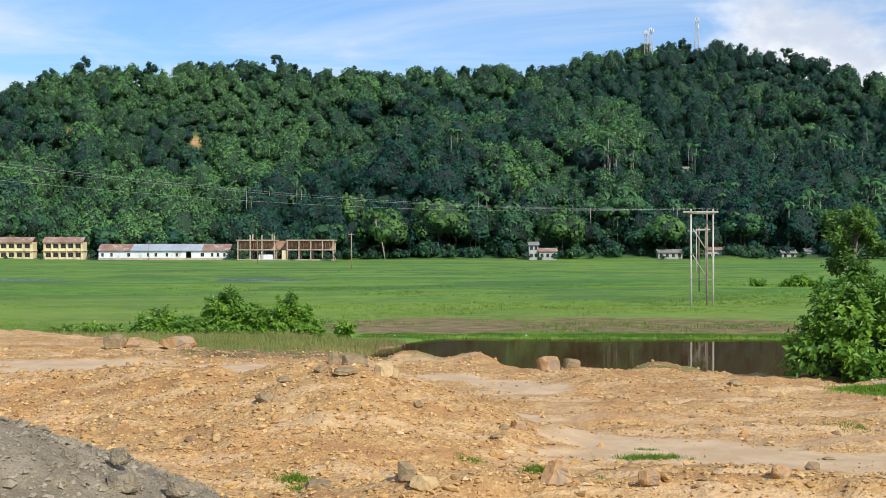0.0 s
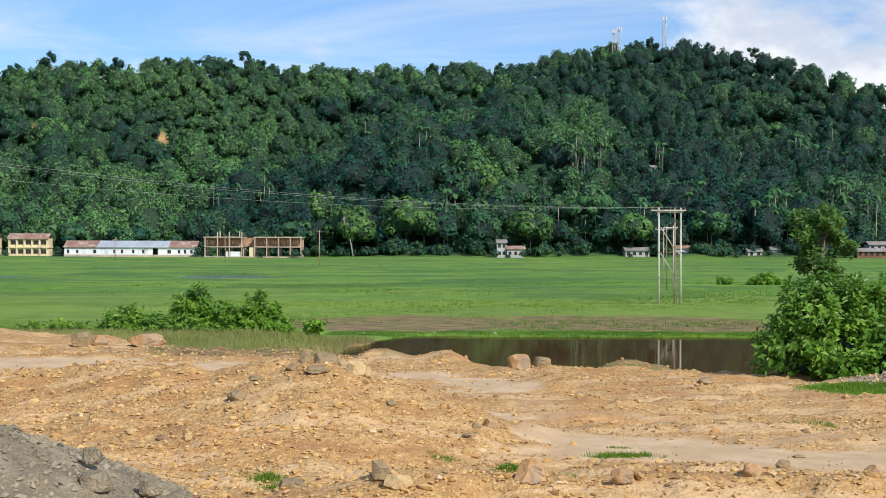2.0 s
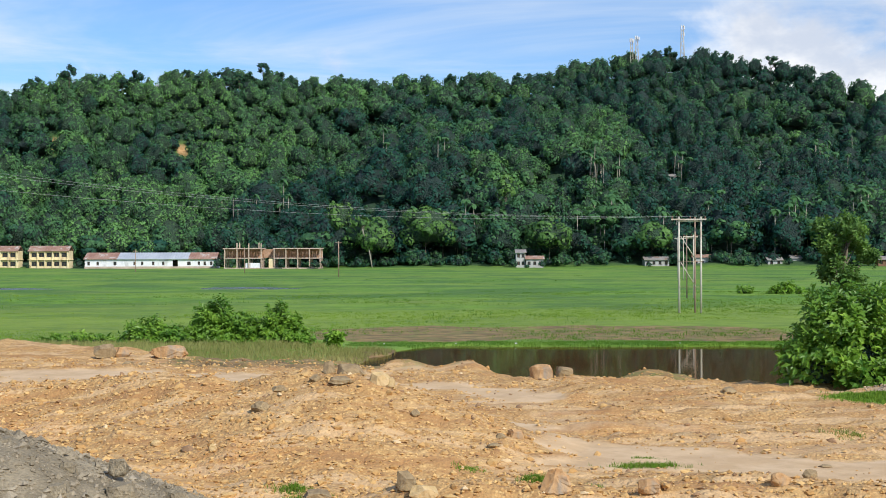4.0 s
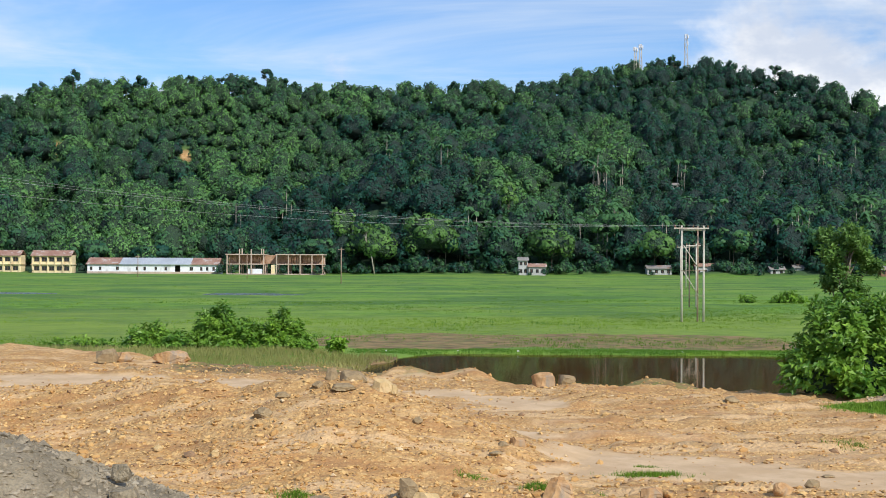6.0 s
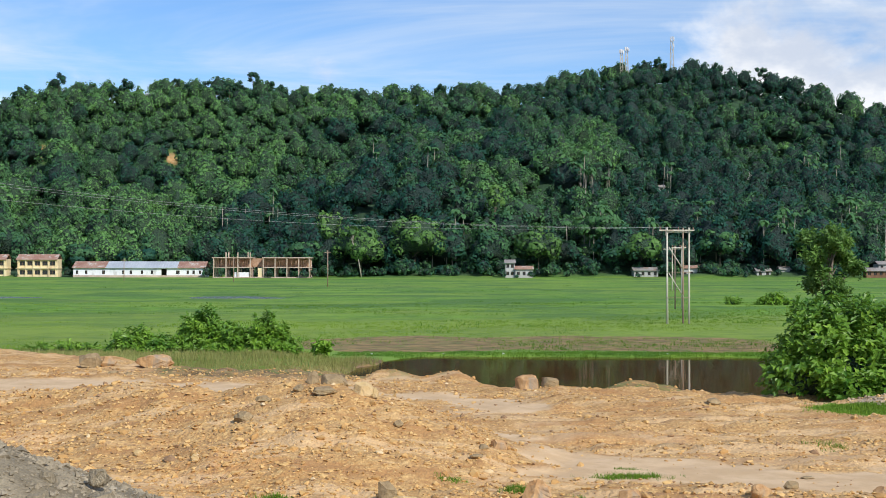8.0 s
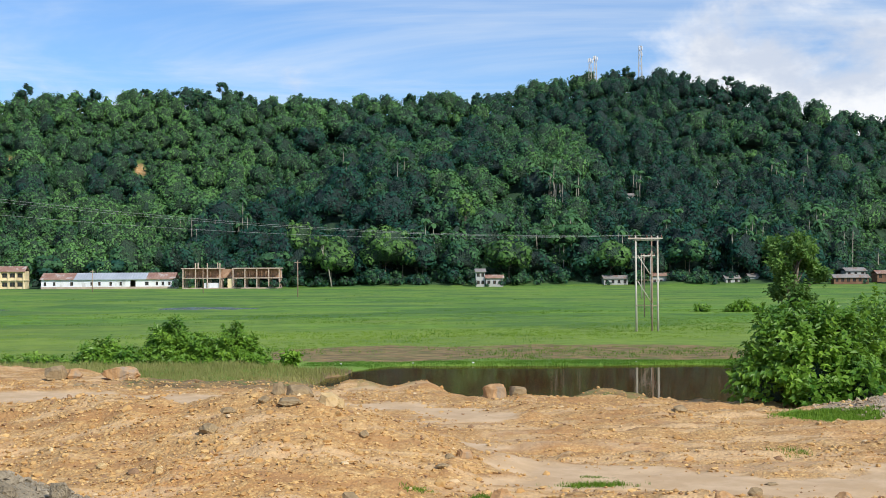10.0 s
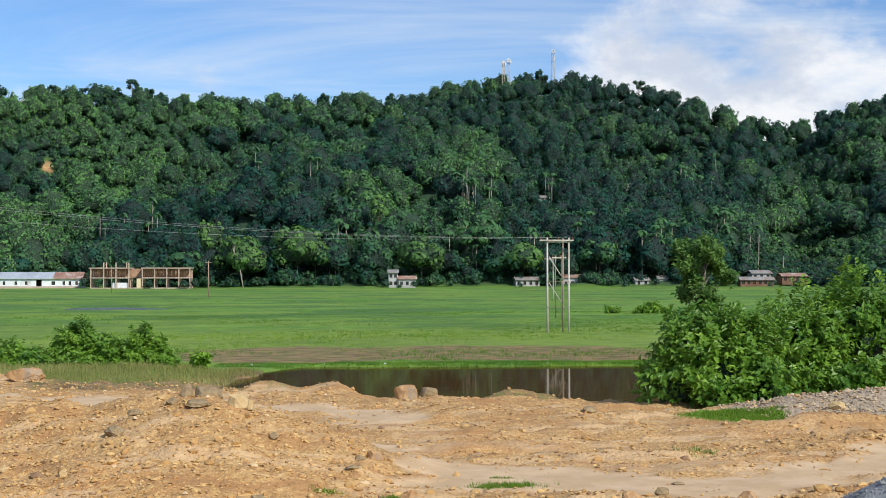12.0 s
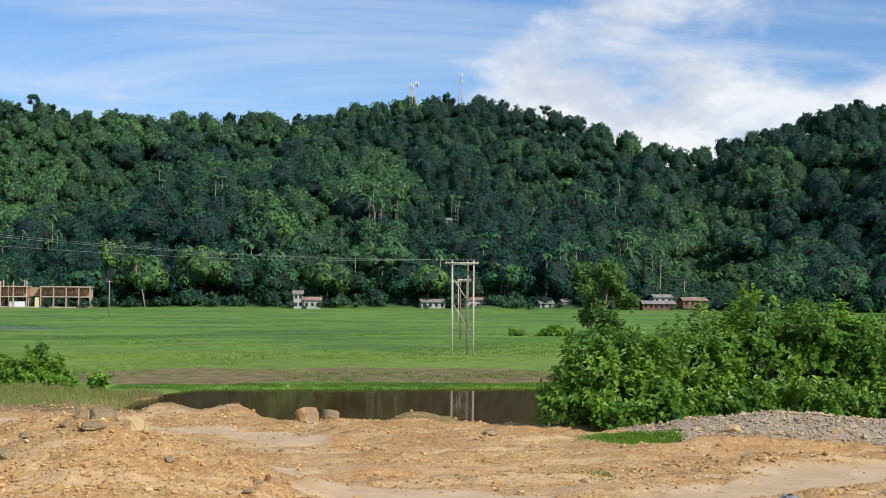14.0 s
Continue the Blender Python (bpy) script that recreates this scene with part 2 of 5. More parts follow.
M_RUBBLE = plain("rubble_stones", (0.19, 0.155, 0.10), (0.40, 0.34, 0.245), 5.0, 0.95, 0.03)
M_PALEGRAVEL = plain("pale_gravel", (0.31, 0.235, 0.15), (0.54, 0.43, 0.29), 5.0, 0.95, 0.03)
M_BLUEGREY = plain("blue_grey_gravel", (0.155, 0.16, 0.16), (0.32, 0.325, 0.32), 9.0, 0.95, 0.03)
M_YELLOW = plain("yellow_wall_paint", (0.72, 0.58, 0.33), (0.80, 0.68, 0.43), 0.6, 0.85, 0.004, stain=(0.55, 0.43, 0.26))
M_WHITE = plain("white_wall_paint", (0.70, 0.71, 0.74), (0.82, 0.82, 0.83), 0.5, 0.85, 0.004, stain=(0.52, 0.52, 0.52))
# stained whitewash, greyed further for the shade of overhanging trees
M_SHADEDWHITE = plain("stained_shaded_whitewash", (0.34, 0.34, 0.33), (0.52, 0.52, 0.50), 0.8, 0.9, 0.004, stain=(0.22, 0.21, 0.19))
M_CONCRETE = plain("raw_concrete", (0.38, 0.29, 0.22), (0.56, 0.45, 0.36), 1.2, 0.9, 0.01)
M_RUST = plain("rusted_sheet", (0.25, 0.13, 0.095), (0.38, 0.25, 0.19), 0.9, 0.75, 0.01, stain=(0.46, 0.41, 0.37))
M_ZINC = plain("zinc_sheet", (0.38, 0.42, 0.46), (0.52, 0.56, 0.60), 0.7, 0.55, 0.01, 0.2)
M_OLDROOF = plain("old_grey_sheet", (0.20, 0.19, 0.18), (0.32, 0.30, 0.28), 0.9, 0.8, 0.01, stain=(0.24, 0.15, 0.11))
# near-black for sheets inside the houses, painted as the shade of rooms
M_DARK = plain("interior_shade", (0.035, 0.028, 0.022), (0.06, 0.05, 0.04), 1.0, 0.9)
M_TIMBER = plain("weathered_timber", (0.30, 0.17, 0.10), (0.46, 0.30, 0.20), 3.0, 0.9, 0.01)
M_POLE = plain("painted_pole", (0.46, 0.42, 0.35), (0.60, 0.56, 0.48), 2.0, 0.7, 0.004, stain=(0.36, 0.27, 0.19))
M_RUSTPOLE = plain("rusty_pole", (0.26, 0.17, 0.12), (0.40, 0.30, 0.22), 2.0, 0.8, 0.006)
M_CABLE = plain("aluminium_cable", (0.30, 0.31, 0.32), (0.42, 0.43, 0.44), 2.0, 0.5, 0.001, 0.3)
M_GLASS, _n = material("window_glass")
finish(_n, rgb(0.03, 0.035, 0.04), 0.08)
M_SHUTTER = plain("brown_window_wood", (0.13, 0.06, 0.03), (0.21, 0.11, 0.06), 2.0, 0.7)
M_PORCELAIN = plain("insulator_glaze", (0.16, 0.06, 0.03), (0.22, 0.09, 0.05), 5.0, 0.25)


# ---------------------------------------------------------------- helpers
rng = np.random.default_rng(7)


def mesh_from(name, verts, faces, mats, which=None, smooth=False, attrs=None, normals=None):
    """A mesh from arrays; faces all have the same count of corners."""
    verts, faces = np.asarray(verts, np.float32), np.asarray(faces, np.int32)
    me = bpy.data.meshes.new(name)
    k = faces.shape[1]
    me.vertices.add(len(verts))
    me.vertices.foreach_set("co", verts.ravel())
    me.loops.add(faces.size)
    me.loops.foreach_set("vertex_index", faces.ravel())
    me.polygons.add(len(faces))
    me.polygons.foreach_set("loop_start", np.arange(len(faces), dtype=np.int32) * k)
    for m in mats:
        me.materials.append(m)
    if which is not None:
        me.polygons.foreach_set("material_index", np.asarray(which, np.int32))
    me.polygons.foreach_set("use_smooth", np.full(len(faces), smooth))
    for key, val in (attrs or {}).items():
        a = me.attributes.new(key, "FLOAT", "POINT")
        a.data.foreach_set("value", np.asarray(val, np.float32))
    me.update(calc_edges=True)
    if normals is not None:
        me.polygons.foreach_set("use_smooth", np.full(len(faces), True))
        me.normals_split_custom_set_from_vertices(np.asarray(normals, np.float32))
    return me


def part(name, me, parent=None, label="", at=(0, 0, 0)):
    ob = new(name, me)
    ob.location = at
    if parent is not None:
        ob.parent = parent
    return tagged(ob, label)


def thing(name, at, label, category, group="", kind="", turn=0.0):
    ob = new(name)
    ob.location, ob.rotation_euler = at, (0, 0, turn)
    return tagged(ob, label, category, group, kind)


def boxes(name, rows, mat, bevel=0.0):
    """One mesh of boxes: rows of x0, x1, y0, y1, z0, z1."""
    v, f = [], []
    for x0, x1, y0, y1, z0, z1 in rows:
        b = len(v)
        v += [(x, y, z) for z in (z0, z1) for x, y in ((x0, y0), (x1, y0), (x1, y1), (x0, y1))]
        f += [[b + i for i in q] for q in ((0, 3, 2, 1), (4, 5, 6, 7), (0, 1, 5, 4), (1, 2, 6, 5), (2, 3, 7, 6), (3, 0, 4, 7))]
    me = mesh_from(name, v, f, [mat])
    if bevel:
        bm = bmesh.new()
        bm.from_mesh(me)
        bmesh.ops.bevel(bm, geom=bm.edges[:], offset=bevel, segments=1, affect="EDGES")
        bm.to_mesh(me)
        bm.free()
    return me


def tube(name, pts, radii, mat, sides=8):
    """A tapered tube along points, closed at both ends."""
    pts = [Vector(p) for p in pts]
    v, f = [], []
    for i, p in enumerate(pts):
        d = (pts[min(i + 1, len(pts) - 1)] - pts[max(i - 1, 0)]).normalized()
        a = d.cross(Vector((0.3, 0.9, 0.1)) if abs(d.y) < 0.9 else Vector((1, 0, 0))).normalized()
        b = d.cross(a)
        v += [p + (a * math.cos(2 * math.pi * k / sides) + b * math.sin(2 * math.pi * k / sides)) * radii[i] for k in range(sides)]
    for i in range(len(pts) - 1):
        f += [[i * sides + k, i * sides + (k + 1) % sides, (i + 1) * sides + (k + 1) % sides, (i + 1) * sides + k] for k in range(sides)]
    n = len(v)
    v += [pts[0], pts[-1]]
    me = bpy.data.meshes.new(name)
    caps = [[n, (k + 1) % sides, k] for k in range(sides)] + [[n + 1, n - sides + k, n - sides + (k + 1) % sides] for k in range(sides)]
    me.from_pydata([tuple(p) for p in v], [], f + caps)
    me.materials.append(mat)
    me.polygons.foreach_set("use_smooth", np.full(len(me.polygons), True))
    return me


def hashed(i, j, seed):
    h = np.sin(i * 127.1 + j * 311.7 + seed * 74.7) * 43758.5453
    return h - np.floor(h)


def vnoise(x, y, seed=0):
    i, j = np.floor(x), np.floor(y)
    u, v = x - i, y - j
    u, v = u * u * (3 - 2 * u), v * v * (3 - 2 * v)
    a = hashed(i, j, seed) * (1 - u) + hashed(i + 1, j, seed) * u
    b = hashed(i, j + 1, seed) * (1 - u) + hashed(i + 1, j + 1, seed) * u
    return a * (1 - v) + b * v - 0.5


def fbm(x, y, octaves=4, seed=0):
    s = 0
    for k in range(octaves):
        s = s + vnoise(x * 2 ** k, y * 2 ** k, seed + k) / 2 ** k
    return s


def step(v, lo, hi):
    t = np.clip((v - lo) / (hi - lo), 0, 1)
    return t * t * (3 - 2 * t)


def along(x, y, line):
    """Distance from a polyline in the plan."""
    best = np.full(np.shape(x), 1e9)
    for (ax, ay), (bx, by) in zip(line[:-1], line[1:]):
        dx, dy = bx - ax, by - ay
        t = np.clip(((x - ax) * dx + (y - ay) * dy) / (dx * dx + dy * dy), 0, 1)
        best = np.minimum(best, np.hypot(x - ax - t * dx, y - ay - t * dy))
    return best


# ---------------------------------------------------------------- the lie of the land
EDGE_U = [-0.9, -0.50, -0.344, -0.256, -0.19, -0.063, 0.0, 0.025, 0.05, 0.117, 0.16, 0.205, 0.27, 0.40, 0.60, 0.9]   # x / y
EDGE_Y = [60, 58, 53.0, 48.0, 44.0, 41.0, 39.8, 39.3, 37.0, 36.3, 35.5, 33.6, 33.0, 35.0, 37.0, 40]                       # where the fill ends
RIDGE_A = [-60, -40, -27, -19, -17.3, -15.5, -7.4, -2.1, 1.0, 4.2, 6.7, 9.0, 11.1, 13.5, 16.8, 19.0, 21.2, 24.0, 27.2, 29.2, 40, 60]
RIDGE_E = [3.0, 5.5, 5.6, 6.45, 7.25, 7.6, 7.95, 7.75, 7.8, 7.75, 8.3, 8.58, 8.68, 8.36, 7.66, 6.9, 6.2, 7.1, 8.05, 8.2, 7.0, 4.0]
FOOT, CREST, CANOPY = 464.0, 790.0, 11.0
SLIPS = [(-16.2, 5.35, 0.42, 0.32), (-10.9, 5.1, 0.30, 0.28)]   # degrees from +y, degrees up, half widths
TRACK = [(-1.8, 27.6), (0.9, 26.0), (3.1, 22.9), (7.0, 20.9), (11.0, 23.2), (16.0, 25.4), (26, 27)]
BACK_TRACK = [(-13.5, 38.8), (-8, 37.6), (-3.5, 35.8), (1.0, 33.0)]


BY, BZ = 442.0, 0.72   # front and floor of the buildings at the foot of the hill


def hill(x, y):
    a, r = np.degrees(np.arctan2(x, y)), np.hypot(x, y)
    top = CREST * np.tan(np.radians(np.interp(a, RIDGE_A, RIDGE_E))) + 5.5 - CANOPY
    t = (r - FOOT - 14 * fbm(a / 5, r * 0, 2, 5)) / (CREST - FOOT)
    up = np.clip(t, 0, 1)
    rise = up ** 1.15 * (1 - 0.12 * np.sin(math.pi * up))
    spur = fbm(a / 5.5, r / 260, 3, 11) * 44 * np.sin(math.pi * np.clip(t, 0, 1)) ** 1.0
    fall = 1 - 0.9 * step(t, 1.02, 2.6)
    return np.where(t > 0, (top * rise + spur) * fall, 0.0), t


def land(x, y):
    """Height of the ground and what covers it."""
    x, y = np.asarray(x, float), np.asarray(y, float)
    u = x / np.maximum(y, 1.0)
    edge = np.interp(u, EDGE_U, EDGE_Y) + 0.5 * fbm(x / 5, y / 5, 3, 3)
    r = np.hypot(x, y)
    past = y - edge
    bank = 0.15 + 0.75 * (1 - step(y, 62, 84)) * (1 - step(x, -7.8, -4.6)) + 1.5 * (1 - step(y, 30, 60)) * step(x, 20, 28)
    pond_left = -1.4 - (75 - y) * 0.24 + 1.2 * fbm(y / 4, x * 0, 3, 8)
    far_shore = 76 + 1.5 * fbm(x / 9, y * 0, 3, 9) - 0.1 * np.maximum(x - 10, 0)
    in_pond = step(x, pond_left - 0.6, pond_left + 2.2) * (1 - step(y, far_shore - 0.8, far_shore + 0.5)) * (1 - step(x, 40, 44)) * step(y, 36, 44)
    low = bank * (1 - in_pond) - 0.55 * in_pond
    on = 1 - step(past, 0.0, 8.5 + 7.0 * step(u, 0.12, 0.2))
    high = 2.0
    z = low + (high - low) * on
    dirt = 1 - step(past, 1.2 + 9 * step(u, -0.055, 0.0), 3.0 + 10 * step(u, -0.055, 0.0))
    # heaps and berms of the fill
    def mound(cx, cy, rx, ry, h, sharp=1.0):
        d = np.sqrt(((x - cx) / rx) ** 2 + ((y - cy) / ry) ** 2) + 0.22 * fbm(x / 1.7, y / 1.7, 3, int(cx * 7) % 50)
        return h * np.clip(1 - step(d, 0.0, 1.05), 0, 1) ** sharp
    # the long dumped heap: a low crest with a wide flank towards the road
    crest_y = np.interp(x, [-15, -8.5, -4.5, -2.0], [31.0, 27.4, 25.4, 24.6])
    crest_h = np.interp(x, [-18, -12, -8.5, -4.5, -2.0], [0.35, 0.62, 0.88, 1.06, 1.42])
    off = along(x, y, [(-18, 33), (-15, 31.0), (-8.5, 27.4), (-4.5, 25.4), (-2.0, 24.6)]) + 0.55 * fbm(x / 2.2, y / 2.2, 3, 17)
    flank = np.clip(1 - np.maximum(off, 0) / np.where(y < crest_y, 4.8, 2.3 + 1.9 * step(x, -2.5, -0.5)), 0, 1)
    heaped = flank * (0.7 + 0.3 * flank)
    z = z + crest_h * heaped
    z = z + mound(1.2, 39.6, 1.3, 1.2, 0.34) + mound(-0.9, 40.2, 1.1, 0.9, 0.28) + mound(6.4, 41.6, 4.6, 1.9, 1.0)
    z = z + mound(12.5, 28.6, 3.2, 0.9, 0.35) + mound(15.0, 32.0, 6.0, 2.4, 0.45) + mound(8.5, 31.6, 3.0, 1.0, 0.08)
    z = z + 0.38 * np.exp(-((y - 17.5 - 0.3 * fbm(x / 2, y * 0, 2, 2)) / 0.9) ** 2) * step(x, -3.5, 0.5)
    path = np.minimum(along(x, y, TRACK) / 1.3, along(x, y, BACK_TRACK) / 2.0 + 0.45 * fbm(x / 3, y / 3, 2, 24)) + 1.35 * fbm(x / 2.4, y / 0.7, 4, 21)
    pale = (1 - step(path, 0.5, 1.15)) * dirt * (1 - step(heaped, 0.05, 0.25))
    packed = np.clip(0.08 + 1.1 * fbm(x / 5.5, y / 0.8, 4, 27), 0, 0.42) * step(y, 19.0, 21.0) * (1 - step(heaped, 0.03, 0.18)) * (1 - step(y, 44, 50)) * (1 - step(x, 18, 26))
    pale = np.maximum(pale, packed * dirt)
    rough = dirt * (1 - 0.85 * pale) * (1 - step(r, 70, 90))
    z = z + rough * (0.15 * fbm(x / 1.9, y / 1.1, 3, 31) + 0.15 * fbm(x / 0.50, y / 0.34, 3, 37) + 0.20 * fbm(x / 3.2 + y / 9, y / 0.75, 3, 39) * step(x, 0, 4) * step(y, 21, 24)) - 0.05 * pale
    shore = step(u, 0.12, 0.16) * (1 - step(u, 0.26, 0.30)) * step(past, 6, 12)
    pale = np.maximum(pale, shore * (z > -0.3) * (y < 62))
    # rough grass
    field = (1 - dirt) * (1 - in_pond)
    z = z + field * (0.10 * fbm(x / 3, y / 3, 3, 41) + 0.4 * (fbm(x / 40, y / 30, 2, 45) + 0.55) * step(y, 120, 170)) + 0.55 * step(r, 380, 480)
    wet = 0.5 * fbm(x / 6, y / 5, 3, 52)
    wet = np.maximum(1 - step(np.hypot((x + 28) / 10.5, (y - 206) / 11) + wet, 0.7, 1.0), 1 - step(np.hypot((x + 72) / 15, (y - 202) / 12) + wet, 0.7, 1.0))
    z = np.where(wet > 0, z * (1 - wet) - 0.12 * wet, z)
    mud_out = 96 + 10 * fbm(x / 14, y / 9, 3, 61) - 0.25 * np.maximum(np.abs(x - 8) - 14, 0)
    mud = step(y + 2.2 * fbm(x / 6, y / 4, 3, 62), 78.4, 79.8) * (1 - step(y, mud_out - 4, mud_out + 2)) * step(x, -11, -5) * (1 - step(x, 20, 28))
    mud = np.maximum(mud, (1 - step(np.abs(x - pond_left + 0.5), 0.5, 1.6)) * step(y, 58, 60) * (1 - step(y, 72, 74)))
    mud = np.maximum(mud, in_pond)
    grey = (1 - step(np.hypot((x - 16.5) / 6.5, (y - 31.6) / 2.8), 0.7, 1.05)) * dirt
    green = (1 - step(np.hypot((x - 10.8) / 1.5, (y - 30.6) / 0.9) + 0.5 * fbm(x, y, 2, 23), 0.6, 1.05))
    h, t = hill(x, y)
    front = y > 0
    # behind and under the viewer the road bank rises
    road = 1 - step(y + 0.1 * np.abs(x), 5.5, 12.0)
    z = np.where(front, z, 2.0)
    z = z * (1 - road) + 3.9 * road
    z = z + np.where(front, h, 0)
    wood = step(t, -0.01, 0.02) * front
    deg, up = np.degrees(np.arctan2(x, y)), np.degrees(np.arctan2(h + 2, np.maximum(r, 1)))
    for da, de, wa, we in SLIPS[:2]:
        slip = 1 - step(np.hypot((deg - da) / wa, (up - de) / we) + 0.5 * fbm(deg * 4, up * 4, 2, 91), 0.7, 1.0)
        wood, dirt = wood * (1 - slip), np.maximum(dirt, slip)
    return z, {"dirt": np.where(front, dirt, 1.0), "mud": mud * front, "pale": np.where(front, pale, 0.4), "grey": grey, "green": green, "wood": wood}


def height(x, y):
    return float(land(np.array([x]), np.array([y]))[0][0])


def build_ground():
    ang = np.radians(np.unique(np.concatenate([np.arange(-27, 35, 0.25), np.arange(-60, -28, 1.5), np.arange(36, 66, 1.5), np.arange(66, 300, 6)])))
    rad = np.concatenate([np.arange(2, 15, 1.0), np.arange(15, 62, 0.19), np.arange(62, 110, 0.6), 110 * 1.022 ** np.arange(0, 92), [900, 1000, 1150, 1400, 1800, 2500, 3500, 4800]])
    rad = np.unique(np.round(rad, 3))
    na, nr = len(ang), len(rad)
    A, R = np.meshgrid(ang, rad)
    X, Y = R * np.sin(A), R * np.cos(A)
    z, masks = land(X.ravel(), Y.ravel())
    v = np.stack([X.ravel(), Y.ravel(), z], 1)
    i, j = np.meshgrid(np.arange(nr - 1), np.arange(na), indexing="ij")
    jn = (j + 1) % na
    f = np.stack([i * na + j, i * na + jn, (i + 1) * na + jn, (i + 1) * na + j], -1).reshape(-1, 4)[:, ::-1]
    v = np.vstack([v, [[0, 0, 3.9]]])
    for k in masks:
        masks[k] = np.append(masks[k], 1.0 if k == "dirt" else 0.0)
    me = mesh_from("ground", v, f, [M_GROUND], None, True, masks)
    bm = bmesh.new()
    bm.from_mesh(me)
    bm.verts.ensure_lookup_table()
    for k in range(na):
        bm.faces.new((bm.verts[na * nr], bm.verts[(k + 1) % na], bm.verts[k]))
    bm.to_mesh(me)
    bm.free()
    return tagged(new("ground", me), "ochre earth fill, green marsh grass and wooded hillside", "ground", kind="structure")


GROUND = build_ground()
wx, wy = np.meshgrid(np.linspace(-9, 46, 56), np.linspace(40, 80, 40))
wf = np.array([[j * 56 + i, j * 56 + i + 1, j * 56 + i + 57, j * 56 + i + 56] for j in range(39) for i in range(55)])
water = new("pond_water", mesh_from("pond_water", np.stack([wx.ravel(), wy.ravel(), 0 * wx.ravel()], 1), wf, [M_WATER], None, True))
tagged(water, "still brown pond water below the earth fill", "water", kind="structure")
wet = new("marsh_water", mesh_from("marsh_water", [(-95, 186, 0.06), (-10, 186, 0.06), (-10, 224, 0.06), (-95, 224, 0.06)], [[0, 1, 2, 3]], [M_SHALLOW]))
tagged(wet, "shallow water between the marsh grasses", "water", kind="structure")


# ---------------------------------------------------------------- trees
def ico(sub):
    bm = bmesh.new()
    bmesh.ops.create_icosphere(bm, subdivisions=sub, radius=1.0)
    v = np.array([p.co[:] for p in bm.verts])
    f = np.array([[p.index for p in q.verts] for q in bm.faces])
    bm.free()
    return v, f


def cards(centres, normals, size, g, squash=0.6, fold=0.25):
    """Leaf clumps: bent four-cornered leaves turned about their normals. Returns verts, quads."""
    n = len(centres)
    a = np.cross(normals, g.normal(size=(n, 3)))
    a /= np.linalg.norm(a, axis=1, keepdims=True) + 1e-9
    b = np.cross(normals, a)
    s = (size * g.uniform(0.6, 1.35, n))[:, None]
    p0, p2 = centres - a * s, centres + a * s
    p1, p3 = centres - b * s * squash + normals * s * fold, centres + b * s * squash + normals * s * fold
    v = np.stack([p0, p1, p2, p3], 1).reshape(-1, 3)
    return v, np.arange(4 * n).reshape(n, 4)


def crown_shape(g, lobes, rx, rz, count, size, open_=0.0):
    """Leaf clumps over a crown of several lobes, centred at the crown's middle."""
    mids = g.normal(size=(lobes, 3))
    mids /= np.linalg.norm(mids, axis=1, keepdims=True)
    mids *= np.array([rx, rx, rz]) * g.uniform(0.35 + 0.1 * open_, 0.72 + 0.3 * open_, (lobes, 1))
    rads = g.uniform(0.38, 0.62, lobes) * (1 - 0.42 * open_)
    who = g.choice(lobes, count, p=rads ** 2 / (rads ** 2).sum())
    d = g.normal(size=(count, 3))
    d[:, 2] += 0.35
    d /= np.linalg.norm(d, axis=1, keepdims=True)
    c = mids[who] + d * (rads[who] * g.uniform(0.78, 1.12, count))[:, None] * np.array([rx, rx, rz])
    nrm = d + g.normal(size=(count, 3)) * 0.40
    nrm /= np.linalg.norm(nrm, axis=1, keepdims=True)
    v, f = cards(c, nrm, np.full(count, size), g)
    iv, if_ = ico(1)
    whole = c / np.array([rx, rx, rz])
    whole[:, 2] += 0.3
    soft = d * 0.75 + 0.45 * whole / (np.linalg.norm(whole, axis=1, keepdims=True) + 1e-6) + g.normal(size=(count, 3)) * 0.16
    soft /= np.linalg.norm(soft, axis=1, keepdims=True)
    cv = np.concatenate([mids[k] + iv * rads[k] * 0.86 * np.array([rx, rx, rz]) for k in range(lobes)])
    cf = np.concatenate([if_ + k * len(iv) for k in range(lobes)])
    return v, f, cv, cf, np.repeat(soft, 4, 0)


